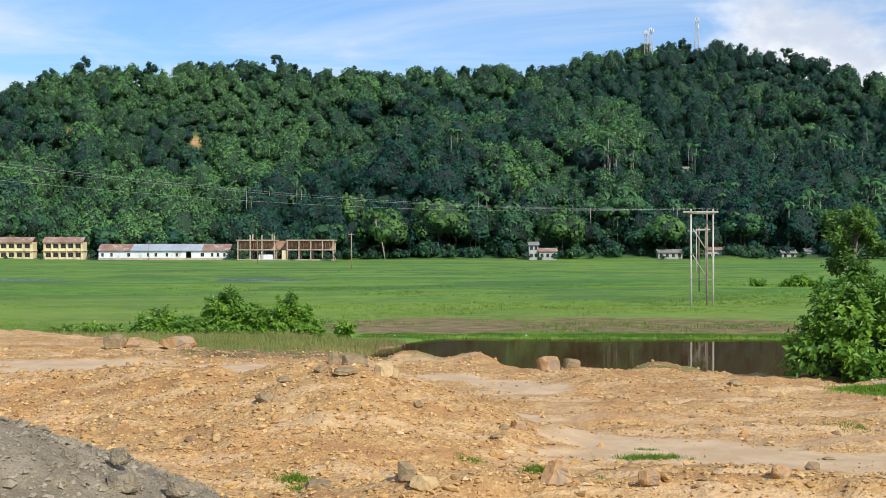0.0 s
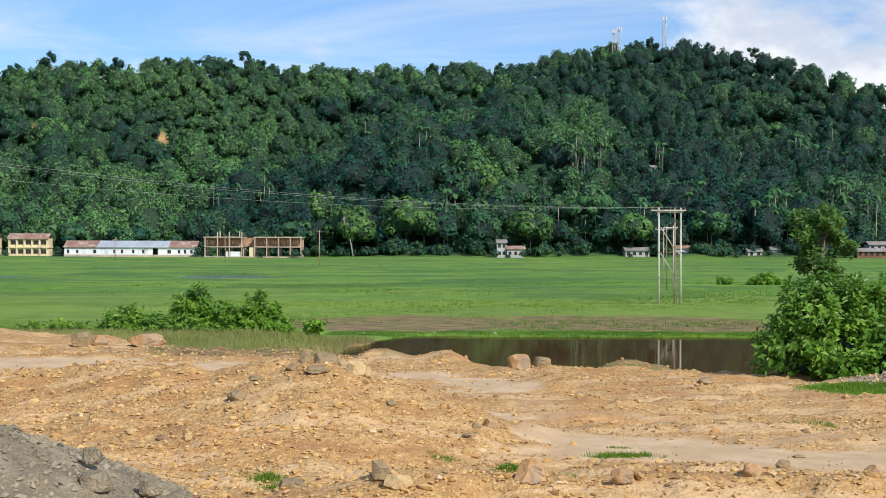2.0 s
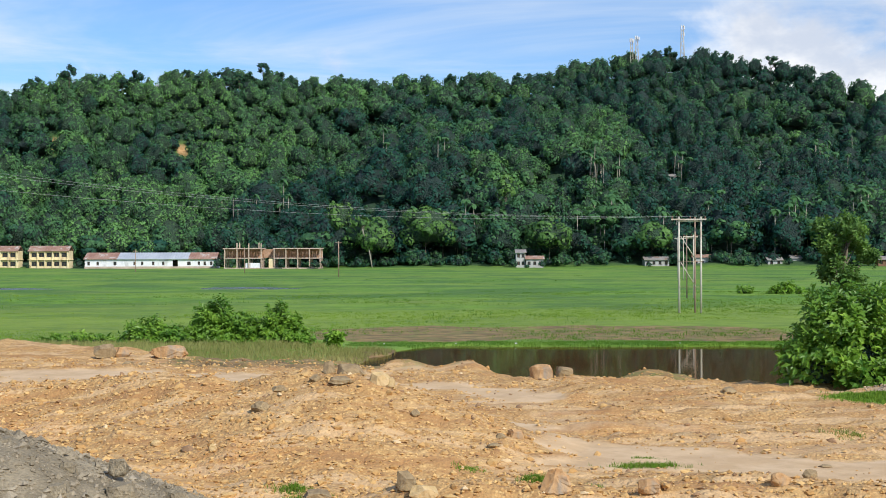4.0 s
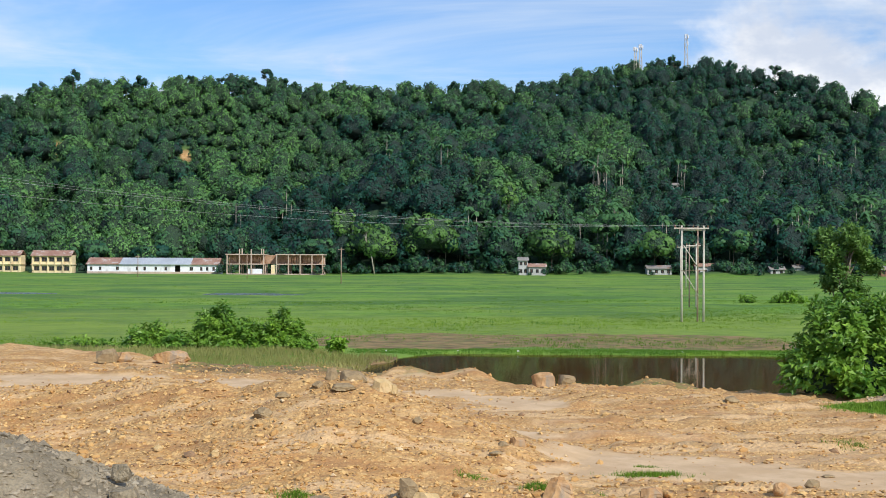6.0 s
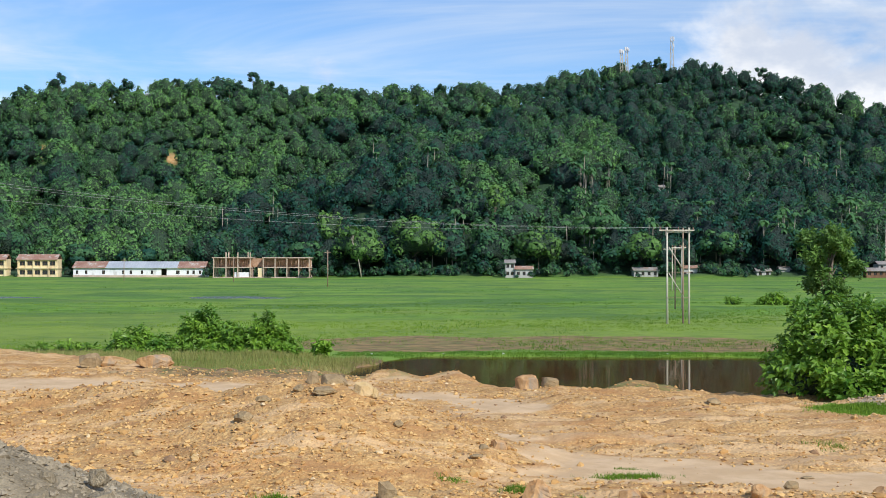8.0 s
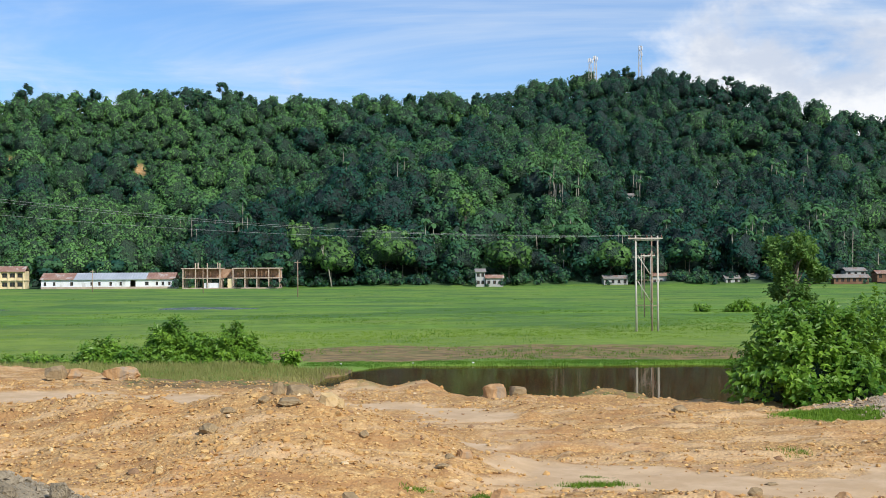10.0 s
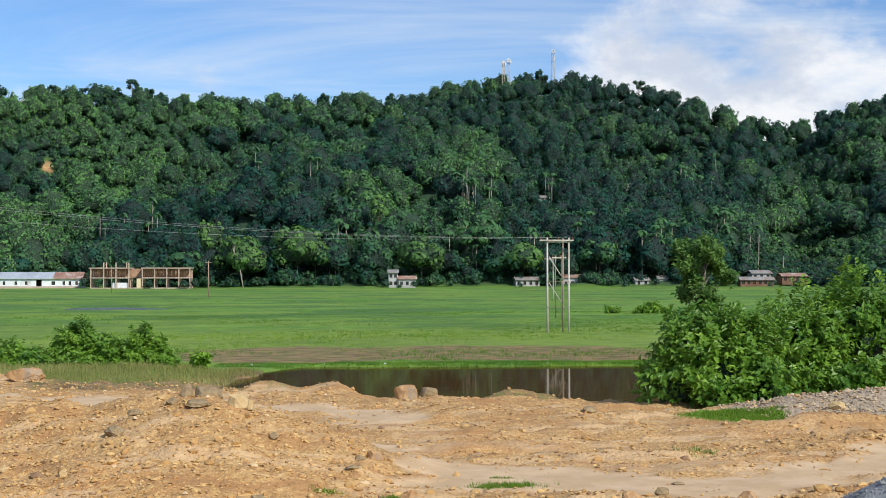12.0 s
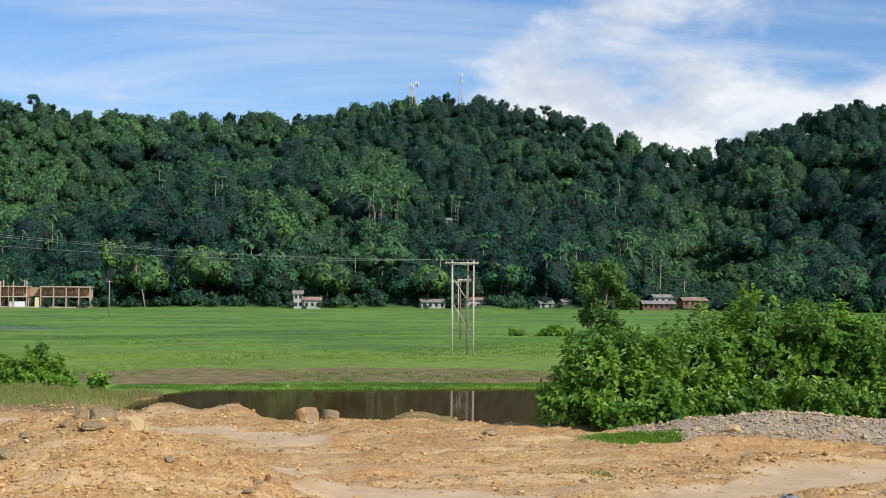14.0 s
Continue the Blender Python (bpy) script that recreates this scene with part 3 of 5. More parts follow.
def dome_shape(g, lobes, rx, rz, count, size):
    """A closed crown of many boughs set over an egg, each bough a tuft of leaf clumps."""
    k = np.arange(lobes) + 0.5
    up = 1 - 1.45 * k / lobes + g.uniform(-0.10, 0.10, lobes)
    up = np.clip(up, -0.6, 0.98)
    turn = 2.399963 * k + g.uniform(-0.45, 0.45, lobes)
    flat_ = np.sqrt(1 - up ** 2)
    way_ = np.stack([flat_ * np.cos(turn), flat_ * np.sin(turn), up], 1)
    rads = g.uniform(0.22, 0.46, lobes) * (9.0 / lobes) ** 0.22
    mids = way_ * (g.uniform(0.84, 1.14, lobes) - rads * 0.85)[:, None]
    who = g.choice(lobes, count, p=rads ** 2 / (rads ** 2).sum())
    d = g.normal(size=(count, 3)) + way_[who] * 0.75 + np.array([0, 0, 0.25])
    d /= np.linalg.norm(d, axis=1, keepdims=True)
    shape = np.array([rx, rx, rz])
    out_ = np.where(g.random(count) < 0.10, g.uniform(1.05, 1.30, count), g.uniform(0.90, 1.05, count))
    c = (mids[who] + d * (rads[who] * out_)[:, None]) * shape
    nrm = d + g.normal(size=(count, 3)) * 0.24
    nrm /= np.linalg.norm(nrm, axis=1, keepdims=True)
    v, f = cards(c, nrm, np.full(count, size), g, 0.66, 0.10)
    soft = d * 1.1 + 0.12 * way_[who] + g.normal(size=(count, 3)) * 0.16
    soft /= np.linalg.norm(soft, axis=1, keepdims=True)
    # the closed inside: the outermost bough along each way
    iv, if_ = ico(1 if rx < 4.5 else 2)
    dot = iv @ mids.T
    disc = rads ** 2 - (mids ** 2).sum(1) + dot ** 2
    far = np.where(disc > 0, dot + np.sqrt(np.maximum(disc, 0)), 0.45).max(1)
    cv, cf = iv * (np.maximum(far, 0.45) * 0.93)[:, None] * shape, if_
    return v, f, cv, cf, np.repeat(soft, 4, 0), np.repeat(g.normal(size=lobes)[who] * 0.12, 4)


def broad_kind(seed, lobes, rx, rz, lift, count, size):
    v, f, cv, cf, sn, vary = dome_shape(np.random.default_rng(seed), lobes, rx, rz, count, size)
    v[:, 2] += lift
    cv[:, 2] += lift
    return v, f, cv, cf, sn, vary


def palm_kind(seed, tall, fronds, reach):
    """An areca palm: a slim stem under a tuft of drooping fronds."""
    g = np.random.default_rng(seed)
    v, f = [], []
    for k in range(fronds):
        a, up = 2 * math.pi * k / fronds + g.uniform(-0.3, 0.3), g.uniform(0.1, 0.9)
        d = np.array([math.cos(a), math.sin(a), 0])
        s = np.array([-d[1], d[0], 0])
        pts = [np.array([0, 0, tall]) + d * reach * t + np.array([0, 0, reach * (up * t * 1.3 - 1.2 * t * t)]) for t in (0, 0.35, 0.7, 1.0)]
        w = (0.08, 0.5, 0.5, 0.05)
        for q in range(3):
            b = len(v)
            v += [pts[q] - s * w[q] - [0, 0, 0.2], pts[q] + s * w[q] - [0, 0, 0.2], pts[q + 1] + s * w[q + 1] - [0, 0, 0.2], pts[q + 1] - s * w[q + 1] - [0, 0, 0.2]]
            f.append([b, b + 1, b + 2, b + 3])
    st = []
    for k in range(4):
        a = math.pi / 2 * k
        st += [(0.15 * math.cos(a), 0.15 * math.sin(a), -1.0), (0.11 * math.cos(a), 0.11 * math.sin(a), tall)]
    tf = [[2 * k, (2 * k + 2) % 8, (2 * k + 3) % 8, 2 * k + 1] for k in range(4)]
    return np.array(v), np.array(f), np.array(st), np.array(tf)


# boughs, half width, half height, clumps, clump size; in order of width
KINDS = [broad_kind(100 + k, b_, w_, h_, h_ * 0.92, int(n_ * 1.3), c_ * 0.80) for k, (b_, w_, h_, n_, c_) in enumerate([
    (6, 2.2, 2.0, 52, 0.56), (7, 2.8, 2.8, 90, 0.54), (8, 2.9, 5.2, 160, 0.54), (9, 3.7, 4.2, 180, 0.56), (11, 3.8, 6.2, 240, 0.58),
    (12, 4.8, 5.0, 270, 0.60), (13, 4.9, 7.2, 340, 0.60), (15, 6.0, 5.6, 370, 0.64), (16, 6.2, 7.6, 440, 0.64),
    (20, 7.6, 6.8, 540, 0.70), (21, 7.8, 8.8, 620, 0.70), (26, 9.6, 8.2, 760, 0.76)])]
BUSHES, SMALL, MIDDLE, LARGE = (0, 1), (2, 3, 4), (5, 6, 7, 8), (9, 10, 11)
PALMS = [palm_kind(200 + k, t, 9, 1.6) for k, t in enumerate((11.0, 13.0, 9.5))]


def plant_wood(name, spots, label, category="forest"):
    """One mesh of many trees: rows of x, y, z, size, turn, tint, kind."""
    lv, lf, lt, cv, cf, ct, ln = [], [], [], [], [], [], []
    nl = nc = 0
    for x, y, z, s, turn, tint, kind in spots:
        v, f, c, q, sn, vary = KINDS[int(kind)]
        m = np.array([[math.cos(turn), -math.sin(turn), 0], [math.sin(turn), math.cos(turn), 0], [0, 0, 1]]) * s
        lv.append(v @ m.T + (x, y, z)); lf.append(f + nl); nl += len(v)
        lt.append(np.clip(tint + vary, 0, 1))
        ln.append(sn @ (m.T / s))
        cv.append(c @ m.T + (x, y, z)); cf.append(q + nc); nc += len(c)
        ct.append(np.full(len(c), tint))
    lab = thing(name, (0, 0, 0), label, category, kind="stuff")
    part("leaves", mesh_from("leaves", np.concatenate(lv), np.concatenate(lf), [M_FOREST], None, False, {"tint": np.concatenate(lt)}, np.concatenate(ln)), lab)
    # dark cores: the shade between the leaf clumps lies in their colour
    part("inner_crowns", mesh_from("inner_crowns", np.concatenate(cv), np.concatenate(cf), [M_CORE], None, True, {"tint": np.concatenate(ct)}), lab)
    return lab


def wood_spots():
    """Trees of mixed size: large dark ones stand in groves, small light ones fill the slopes between."""
    g = np.random.default_rng(21)
    n = 30000
    a = np.radians(g.uniform(-20.5, 31, n))
    rr = np.sqrt(g.uniform((FOOT + 1) ** 2, (CREST + 14) ** 2, n))
    x, y = rr * np.sin(a), rr * np.cos(a)
    z = land(x, y)[0]
    deg, elev = np.degrees(a), np.degrees(np.arctan2(z + 0.5, rr))
    grove = fbm(deg / 3.2, elev / 1.5, 3, 71) + 0.35 * fbm(x / 18, y / 18, 2, 77)
    tone = fbm(deg / 3.8, elev / 1.7, 3, 74) + 0.2 * fbm(x / 20, y / 20, 2, 78)
    slope = (deg > -15) & (deg < -4) & (elev > 1.2) & (elev < 5.6) & (grove < 0.22)
    orchard = (deg > 19.6) & (deg < 24.8) & (elev < 1.9)
    dice = g.random(n)
    rank = grove + 0.55 * (dice - 0.5)
    crest = rr > CREST - 26
    kinds = np.zeros(n, int)
    for k in range(n):
        if orchard[k]:
            kinds[k] = BUSHES[k % 2]
        elif slope[k]:
            kinds[k] = SMALL[k % 3] if dice[k] > 0.62 else BUSHES[k % 2] if dice[k] < 0.4 else MIDDLE[k % 2]
        elif crest[k]:
            kinds[k] = (SMALL + MIDDLE[:2])[k % 5]
        elif rank[k] > 0.36:
            kinds[k] = LARGE[k % 3]
        elif rank[k] > 0.05:
            kinds[k] = MIDDLE[k % 4]
        else:
            kinds[k] = (SMALL + MIDDLE[:2])[k % 5] if rank[k] > -0.22 else SMALL[k % 3]
    sizes = g.uniform(0.78, 1.18, n)
    half = np.array([2.2, 2.8, 2.9, 3.7, 3.8, 4.8, 4.9, 6.0, 6.2, 7.6, 7.8, 9.6])[kinds] * sizes
    # the widest trees take their place first, then smaller ones, and bushes in what is left
    order = np.argsort(-(half + g.uniform(0, 2.5, n)))
    px, py, pr = np.zeros(n), np.zeros(n), np.zeros(n)
    count, out = 0, []

    def free(k, need):
        if any((deg[k] - da) ** 2 / wa ** 2 + (elev[k] - de + 0.30) ** 2 / (we + 0.34) ** 2 < 1 for da, de, wa, we in SLIPS):
            return False
        if any(abs(x[k] - hx) < wide and hy - front < y[k] < hy + 7 for hx, hy, wide, front in CLEAR) or (x[k] < -32 and y[k] < BY + 17):
            return False
        return not count or np.min(np.hypot(px[:count] - x[k], py[:count] - y[k]) - need * pr[:count]) > need * half[k]

    def hue(k):
        t_ = float(np.interp(deg[k], [-20, -8, -3, 4, 10, 18, 23, 30], [0.52, 0.50, 0.34, 0.27, 0.25, 0.20, 0.20, 0.26])) + 1.3 * tone[k] + g.normal() * 0.16 + (0.14 if slope[k] or orchard[k] else 0)
        return float(np.clip(t_ + (0.36 if g.random() < 0.07 else 0), 0, 1))

    for k in order:
        if free(k, 0.84):
            px[count], py[count], pr[count] = x[k], y[k], half[k]
            count += 1
            out.append((x[k], y[k], z[k] - 0.8, sizes[k], g.uniform(0, 6.3), hue(k) - (0.14 if kinds[k] in LARGE else 0), kinds[k]))
    half = np.full(n, 2.2)
    for k in range(0, n, 2):
        if free(k, 0.58):
            px[count], py[count], pr[count] = x[k], y[k], 2.2
            count += 1
            out.append((x[k], y[k], z[k] - 0.8, g.uniform(0.8, 1.3), g.uniform(0, 6.3), hue(k), 0))
    return out


def on_hill(deg, elev):
    """The place on the slope that lies at these angles from the viewpoint."""
    a, r = math.radians(deg), np.arange(FOOT - 20, CREST, 2.0)
    x, y = r * math.sin(a), r * math.cos(a)
    z = land(x, y)[0]
    k = int(np.argmax(np.degrees(np.arctan2(z - 5.5, r)) >= elev))
    return float(x[k]), float(y[k]), float(z[k])


HILL_HOUSES = [on_hill(d, e) for d, e in ((12.2, 3.1), (14.4, 3.6), (10.6, 3.05))]
RIDGE_HOUSES = [(math.sin(math.radians(d)) * (CREST - 3), math.cos(math.radians(d)) * (CREST - 3)) for d in (-15.2, -11.8)]
CLEAR = [(h[0], h[1], 5, 22) for h in HILL_HOUSES] + [(x, y, 4, 2) for x, y in RIDGE_HOUSES] + [(163.0, 440, 9, 30), (177.0, 436, 9, 30)]
spots = wood_spots()


def undergrowth():
    """Low bushes along the foot of the hill and beside the buildings."""
    g = np.random.default_rng(23)
    out = []
    for k in range(420):
        x = g.uniform(-200, 250)
        y = math.sqrt(max(FOOT ** 2 - x * x, 0)) + g.uniform(-9, 4)
        if y < 440 and x < 60 or any(abs(x - hx) < hw and y < hy for hx, hy, hw in ((-137, 456, 19), (-95, 456, 26), (-53, 452, 19), (34, 449, 8), (79, 452, 6), (96, 454, 6), (121, 450, 5), (128, 452, 4), (163, 442, 12), (177, 438, 7))):
            continue
        out.append((x, y, height(x, y) - 0.4, g.uniform(0.45, 1.0), g.uniform(0, 6.3), np.clip(g.normal(0.35, 0.22), 0, 1), g.choice([0, 1, 1, 3])))
    for x, y, size in ((-121.3, 446, 0.7), (-137.6, 441, 0.35), (-72.5, 441, 0.75), (-50.5, 437, 0.6), (-118.5, 450, 0.8), (-39, 436, 0.6), (-36, 440, 0.7), (-149.5, 440, 0.3), (-31, 444, 0.8), (-25, 446, 0.8), (28.6, 446, 0.6), (38.6, 444, 0.5), (33.6, 444, 0.3), (76, 446, 0.4), (100, 450, 0.8), (125, 446, 0.5), (160, 428, 0.4), (170, 428, 0.55), (182, 428, 0.5)):
        out.append((x, y, height(x, y) - 0.4, size, g.uniform(0, 6.3), 0.3, 1))
    return out


spots += undergrowth()
plant_wood("hill_forest", spots, "dense green broadleaf forest covering the whole hillside")


# ---------------------------------------------------------------- shrubs at the edge of the fill
def leafy(name, g, blobs, count, size, mat=None, drape=0.35, per=8):
    """Foliage of pointed leaves, several to a twig, on twigs over a set of blobs x, y, z, rx, ry, rz."""
    mat = mat or M_BUSH
    w = np.array([b[3] * b[5] + b[4] * b[5] + b[3] * b[4] for b in blobs])
    twigs = count // per
    who = g.choice(len(blobs), twigs, p=w / w.sum())
    B = np.array(blobs)[who]
    d = g.normal(size=(twigs, 3))
    d[:, 2] = np.where(d[:, 2] < -0.35, -d[:, 2], d[:, 2])
    d /= np.linalg.norm(d, axis=1, keepdims=True)
    lump = 1 + 0.52 * fbm(d[:, 0] * 2.1 + who * 3.1, d[:, 2] * 2.1 + d[:, 1] * 1.7, 3, 5)
    hollow = fbm(d[:, 0] * 3.6 + who * 5.3, d[:, 2] * 3.6 + d[:, 1] * 2.7, 2, 15)
    reach = lump * (1.08 - 0.42 * g.random(twigs) ** 1.6) * np.where(hollow < -0.07, 0.66, 1.0)
    tip = B[:, :3] + d * B[:, 3:] * reach[:, None]
    twig = d * 0.9 + np.array([0, 0, 0.55]) + g.normal(size=(twigs, 3)) * 0.35
    twig /= np.linalg.norm(twig, axis=1, keepdims=True)
    tone = g.normal(size=twigs) * 0.16
    # leaves sit along the twig and hang outwards
    n = twigs * per
    T, D, S = np.repeat(twig, per, 0), np.repeat(d, per, 0), np.repeat(tip, per, 0)
    pos = np.tile(np.linspace(-1.6, 0.25, per), twigs)[:, None] * size
    c = S + T * pos
    out = np.cross(T, g.normal(size=(n, 3)))
    out /= np.linalg.norm(out, axis=1, keepdims=True) + 1e-9
    out = out + T * 0.35 + D * 0.45
    out[:, 2] -= drape
    out /= np.linalg.norm(out, axis=1, keepdims=True)
    up = D * 1.1 + np.array([0.15, -0.25, 0.7]) + g.normal(size=(n, 3)) * 0.2
    side_ = np.cross(out, up)
    side_ /= np.linalg.norm(side_, axis=1, keepdims=True) + 1e-9
    nrm = np.cross(side_, out)
    s = (size * g.uniform(0.65, 1.25, n))[:, None]
    p = [c, c + out * s * 0.48 + side_ * s * 0.27 + nrm * s * 0.10, c + out * s - nrm * s * 0.10, c + out * s * 0.48 - side_ * s * 0.27 + nrm * s * 0.10]
    v = np.stack(p, 1).reshape(-1, 3)
    k = np.arange(n)[:, None] * 4
    f = np.concatenate([k + [0, 1, 2], k + [0, 2, 3]])
    tint = np.repeat(np.clip(0.40 + np.repeat(tone, per) + 0.7 * fbm(c[:, 0] * 1.1, c[:, 2] * 1.3 + c[:, 1], 2, 9), 0, 1), 4)
    return mesh_from(name, v, f, [mat], None, False, {"tint": tint})


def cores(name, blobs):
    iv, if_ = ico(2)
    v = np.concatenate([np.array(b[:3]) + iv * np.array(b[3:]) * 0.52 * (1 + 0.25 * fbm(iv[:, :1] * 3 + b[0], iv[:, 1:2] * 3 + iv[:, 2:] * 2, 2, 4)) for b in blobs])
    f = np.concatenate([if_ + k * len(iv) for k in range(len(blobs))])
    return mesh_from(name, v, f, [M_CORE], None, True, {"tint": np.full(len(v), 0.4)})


def shrub(at, blobs, count, size, label, group="", seed=1, drape=0.35, stems=4):
    g = np.random.default_rng(seed)
    b = thing("shrub", at, label, "shrub", group)
    part("foliage", leafy("foliage", g, blobs, count, size, None, drape), b)
    part("inner_foliage", cores("inner_foliage", blobs), b, "inner mass of the shrub with shade painted in dark green")
    for k in range(stems):
        q = blobs[k % len(blobs)]
        x0, y0 = q[0] * 0.6 + g.uniform(-0.3, 0.3), q[1] * 0.6 + g.uniform(-0.3, 0.3)
        part("stem", tube("stem", [(x0, y0, -0.3), (x0 * 0.7 + q[0] * 0.3, q[1], q[2] * 0.6), (q[0], q[1], q[2] + q[5] * 0.4)], (0.05, 0.04, 0.015), M_BARK, 6), b)
    return b


EDGE_GROUP = "shrubs along the edge of the fill"
shrub((11.3, 34.2, 1.75), [(0, 0, 1.1, 1.75, 1.5, 1.35), (-1.15, -0.2, 0.75, 1.25, 1.2, 1.1), (0.7, 0.2, 1.75, 1.15, 1.1, 1.15), (-0.5, 0.0, 1.9, 0.95, 0.95, 0.95), (1.0, -0.5, 0.75, 1.0, 1.0, 0.95), (-0.1, -0.9, 0.45, 1.0, 0.8, 0.7)],
      17000, 0.200, "dense dark-green broad-leaved shrub on the edge of the earth fill", EDGE_GROUP, 31)
shrub((17.6, 37.0, 1.5), [(-2.8, -0.4, 1.6, 1.6, 1.4, 1.7), (-0.9, 0.3, 2.2, 1.7, 1.5, 1.75), (1.0, 0.2, 2.2, 1.8, 1.5, 1.75), (2.9, 0.0, 1.9, 1.8, 1.5, 1.6), (-3.4, -1.1, 0.7, 1.2, 1.0, 0.9), (-1.8, -1.2, 0.7, 1.3, 1.0, 0.95), (0.4, -1.4, 0.7, 1.5, 1.0, 0.95), (2.4, -1.3, 0.7, 1.5, 1.0, 0.95), (4.4, -1.0, 0.7, 1.5, 1.0, 0.95), (1.9, 0.3, 3.2, 0.5, 0.4, 0.7), (4.6, 0.1, 1.6, 1.6, 1.3, 1.4)],
      40000, 0.205, "wide thicket of light-green broad leaves beside grey gravel", EDGE_GROUP, 32, stems=9)
shrub((23.4, 38.0, 1.5), [(0, 0, 1.5, 2.2, 1.6, 1.7), (2.4, 0.4, 1.3, 2.0, 1.5, 1.5), (-1.4, -0.6, 0.9, 1.5, 1.1, 1.2)],
      21000, 0.20, "grey-green shrub with pale leaves at the thicket's end", EDGE_GROUP, 33)
LEFT_GROUP = "shrubs on the grassy bank"
shrub((-14.7, 68.5, 0.25), [(0, 0, 0.75, 1.7, 1.3, 1.0), (-0.9, -0.3, 0.45, 1.1, 1.0, 0.75), (0.9, -0.2, 0.55, 1.1, 1.0, 0.8)],
      7600, 0.28, "low dark-green shrub with long leaves on the bank", LEFT_GROUP, 34, 0.6)
shrub((-11.2, 69.2, 0.25), [(0, 0, 1.2, 1.6, 1.3, 1.35), (-0.9, 0.1, 1.0, 1.2, 1.2, 1.1), (1.2, -0.2, 0.9, 1.4, 1.2, 1.15), (0.2, -0.8, 0.5, 1.5, 0.9, 0.8)],
      11500, 0.27, "bright green rounded shrub on the grassy bank", LEFT_GROUP, 35)
shrub((-8.0, 69.0, 0.25), [(0, 0, 1.1, 1.05, 1.0, 1.3), (0.5, -0.2, 0.75, 1.05, 1.0, 0.95), (-0.7, -0.3, 0.6, 0.9, 0.9, 0.8)],
      7600, 0.27, "small upright shrub beside the rounded one on the bank", LEFT_GROUP, 36)
shrub((-19.6, 72.0, 0.5), [(-1.2, 0, 0.12, 1.4, 1.0, 0.36), (1.0, 0.1, 0.14, 1.4, 1.0, 0.36), (0, -0.3, 0.25, 0.8, 0.7, 0.5)],
      2200, 0.22, "sprawling low weeds behind the earth fill", LEFT_GROUP, 37, stems=2)
shrub((-5.5, 72.5, 0.45), [(0, 0, 0.3, 0.5, 0.4, 0.42)], 260, 0.42, "small broad-leaved plant near the pond", LEFT_GROUP, 38, stems=1)
shrub((45.5, 163, 0.2), [(0, 0, 0.6, 1.9, 1.2, 0.8), (-1.6, 0, 0.4, 1.3, 1.0, 0.6), (-5.5, 1, 0.4, 1.3, 1.0, 0.6)], 1600, 0.5, "low shrubs standing in the marsh grass", "", 39, stems=2)


def small_tree(at, g):
    tr = thing("tree", at, "slender young tree with yellow-green leaves behind the shrub", "tree")
    part("trunk", tube("trunk", [(0, 0, -0.4), (0.1, 0, 1.6), (0.0, 0.1, 3.2), (0.25, 0.1, 4.6), (0.4, 0.1, 5.6)], (0.13, 0.11, 0.09, 0.06, 0.02), M_BARK, 8), tr)
    blobs = []
    for k in range(17):
        h = g.uniform(3.0, 5.9)
        a, rr = g.uniform(0, 6.28), g.uniform(0.2, 1.0) * (0.5 + 1.2 * (h - 3.0) / 2.6) * (1.0 if h < 5.2 else 0.7)
        tip = (0.2 + rr * math.cos(a), rr * math.sin(a) * 0.8, h)
        part("limb", tube("limb", [(0.05, 0.05, h - 1.3), (tip[0] * 0.5, tip[1] * 0.5, h - 0.5), tip], (0.05, 0.03, 0.01), M_BARK, 5), tr)
        blobs.append((*tip, g.uniform(0.28, 0.5), g.uniform(0.28, 0.5), g.uniform(0.3, 0.55)))
    part("crown", leafy("crown", g, blobs, 6600, 0.17, M_YOUNG, 0.1, 6), tr)
    return tr


small_tree((14.2, 45.0, 0.75), np.random.default_rng(41))


# ---------------------------------------------------------------- power line
def cross_beam(x0, x1, y, z, t=0.07):
    return (x0, x1, y - t, y + t, z - t, z + t)


def h_pole(at, tall, gap, label, poles=(0.0, 1.0), braced=True, turn=0.0, rusty=()):
    h = thing("power_pole", at, label, "utility pole", "twin poles of the power line", turn=turn)
    for k, q in enumerate(poles):
        part("pole", tube("pole", [(gap * (q - 0.5), 0.0 if k not in rusty else 0.9, -0.8), (gap * (q - 0.5) * 1.02, 0.0 if k not in rusty else 0.9, tall)], (0.105, 0.075) if k not in rusty else (0.085, 0.065), M_RUSTPOLE if k in rusty else M_POLE, 10), h)
    part("crossarm", boxes("crossarm", [cross_beam(-gap / 2 - 0.75, gap / 2 + 0.45, -0.16, tall - 0.25, 0.065)], M_POLE, 0.01), h)
    part("crossarm", boxes("crossarm", [cross_beam(-gap / 2 - 0.2, gap / 2 + 0.2, 0.14, tall - 0.4, 0.05)], M_POLE, 0.01), h)
    if braced:
        for z0, z1 in ((tall * 0.80, tall * 0.56), (tall * 0.53, tall * 0.28)):
            part("brace", tube("brace", [(-gap * 0.40, 0.25, z0), (gap * 0.34, 0.75, z1)], (0.045, 0.045), M_POLE, 6), h)
        for z in (tall * 0.54, tall * 0.277):
            part("tie_rod", tube("tie_rod", [(-gap / 2 - 0.1, -0.13, z), (gap / 2 + 0.1, -0.13, z)], (0.022, 0.022), M_RUSTPOLE, 6), h)
    for x in (-gap / 2 - 0.65, 0.0, gap / 2 + 0.35):
        part("insulator", tube("insulator", [(x, -0.16, tall - 0.2), (x, -0.16, tall - 0.12), (x, -0.16, tall - 0.05), (x, -0.16, tall + 0.08)], (0.03, 0.075, 0.05, 0.02), M_PORCELAIN, 8), h)
    return h


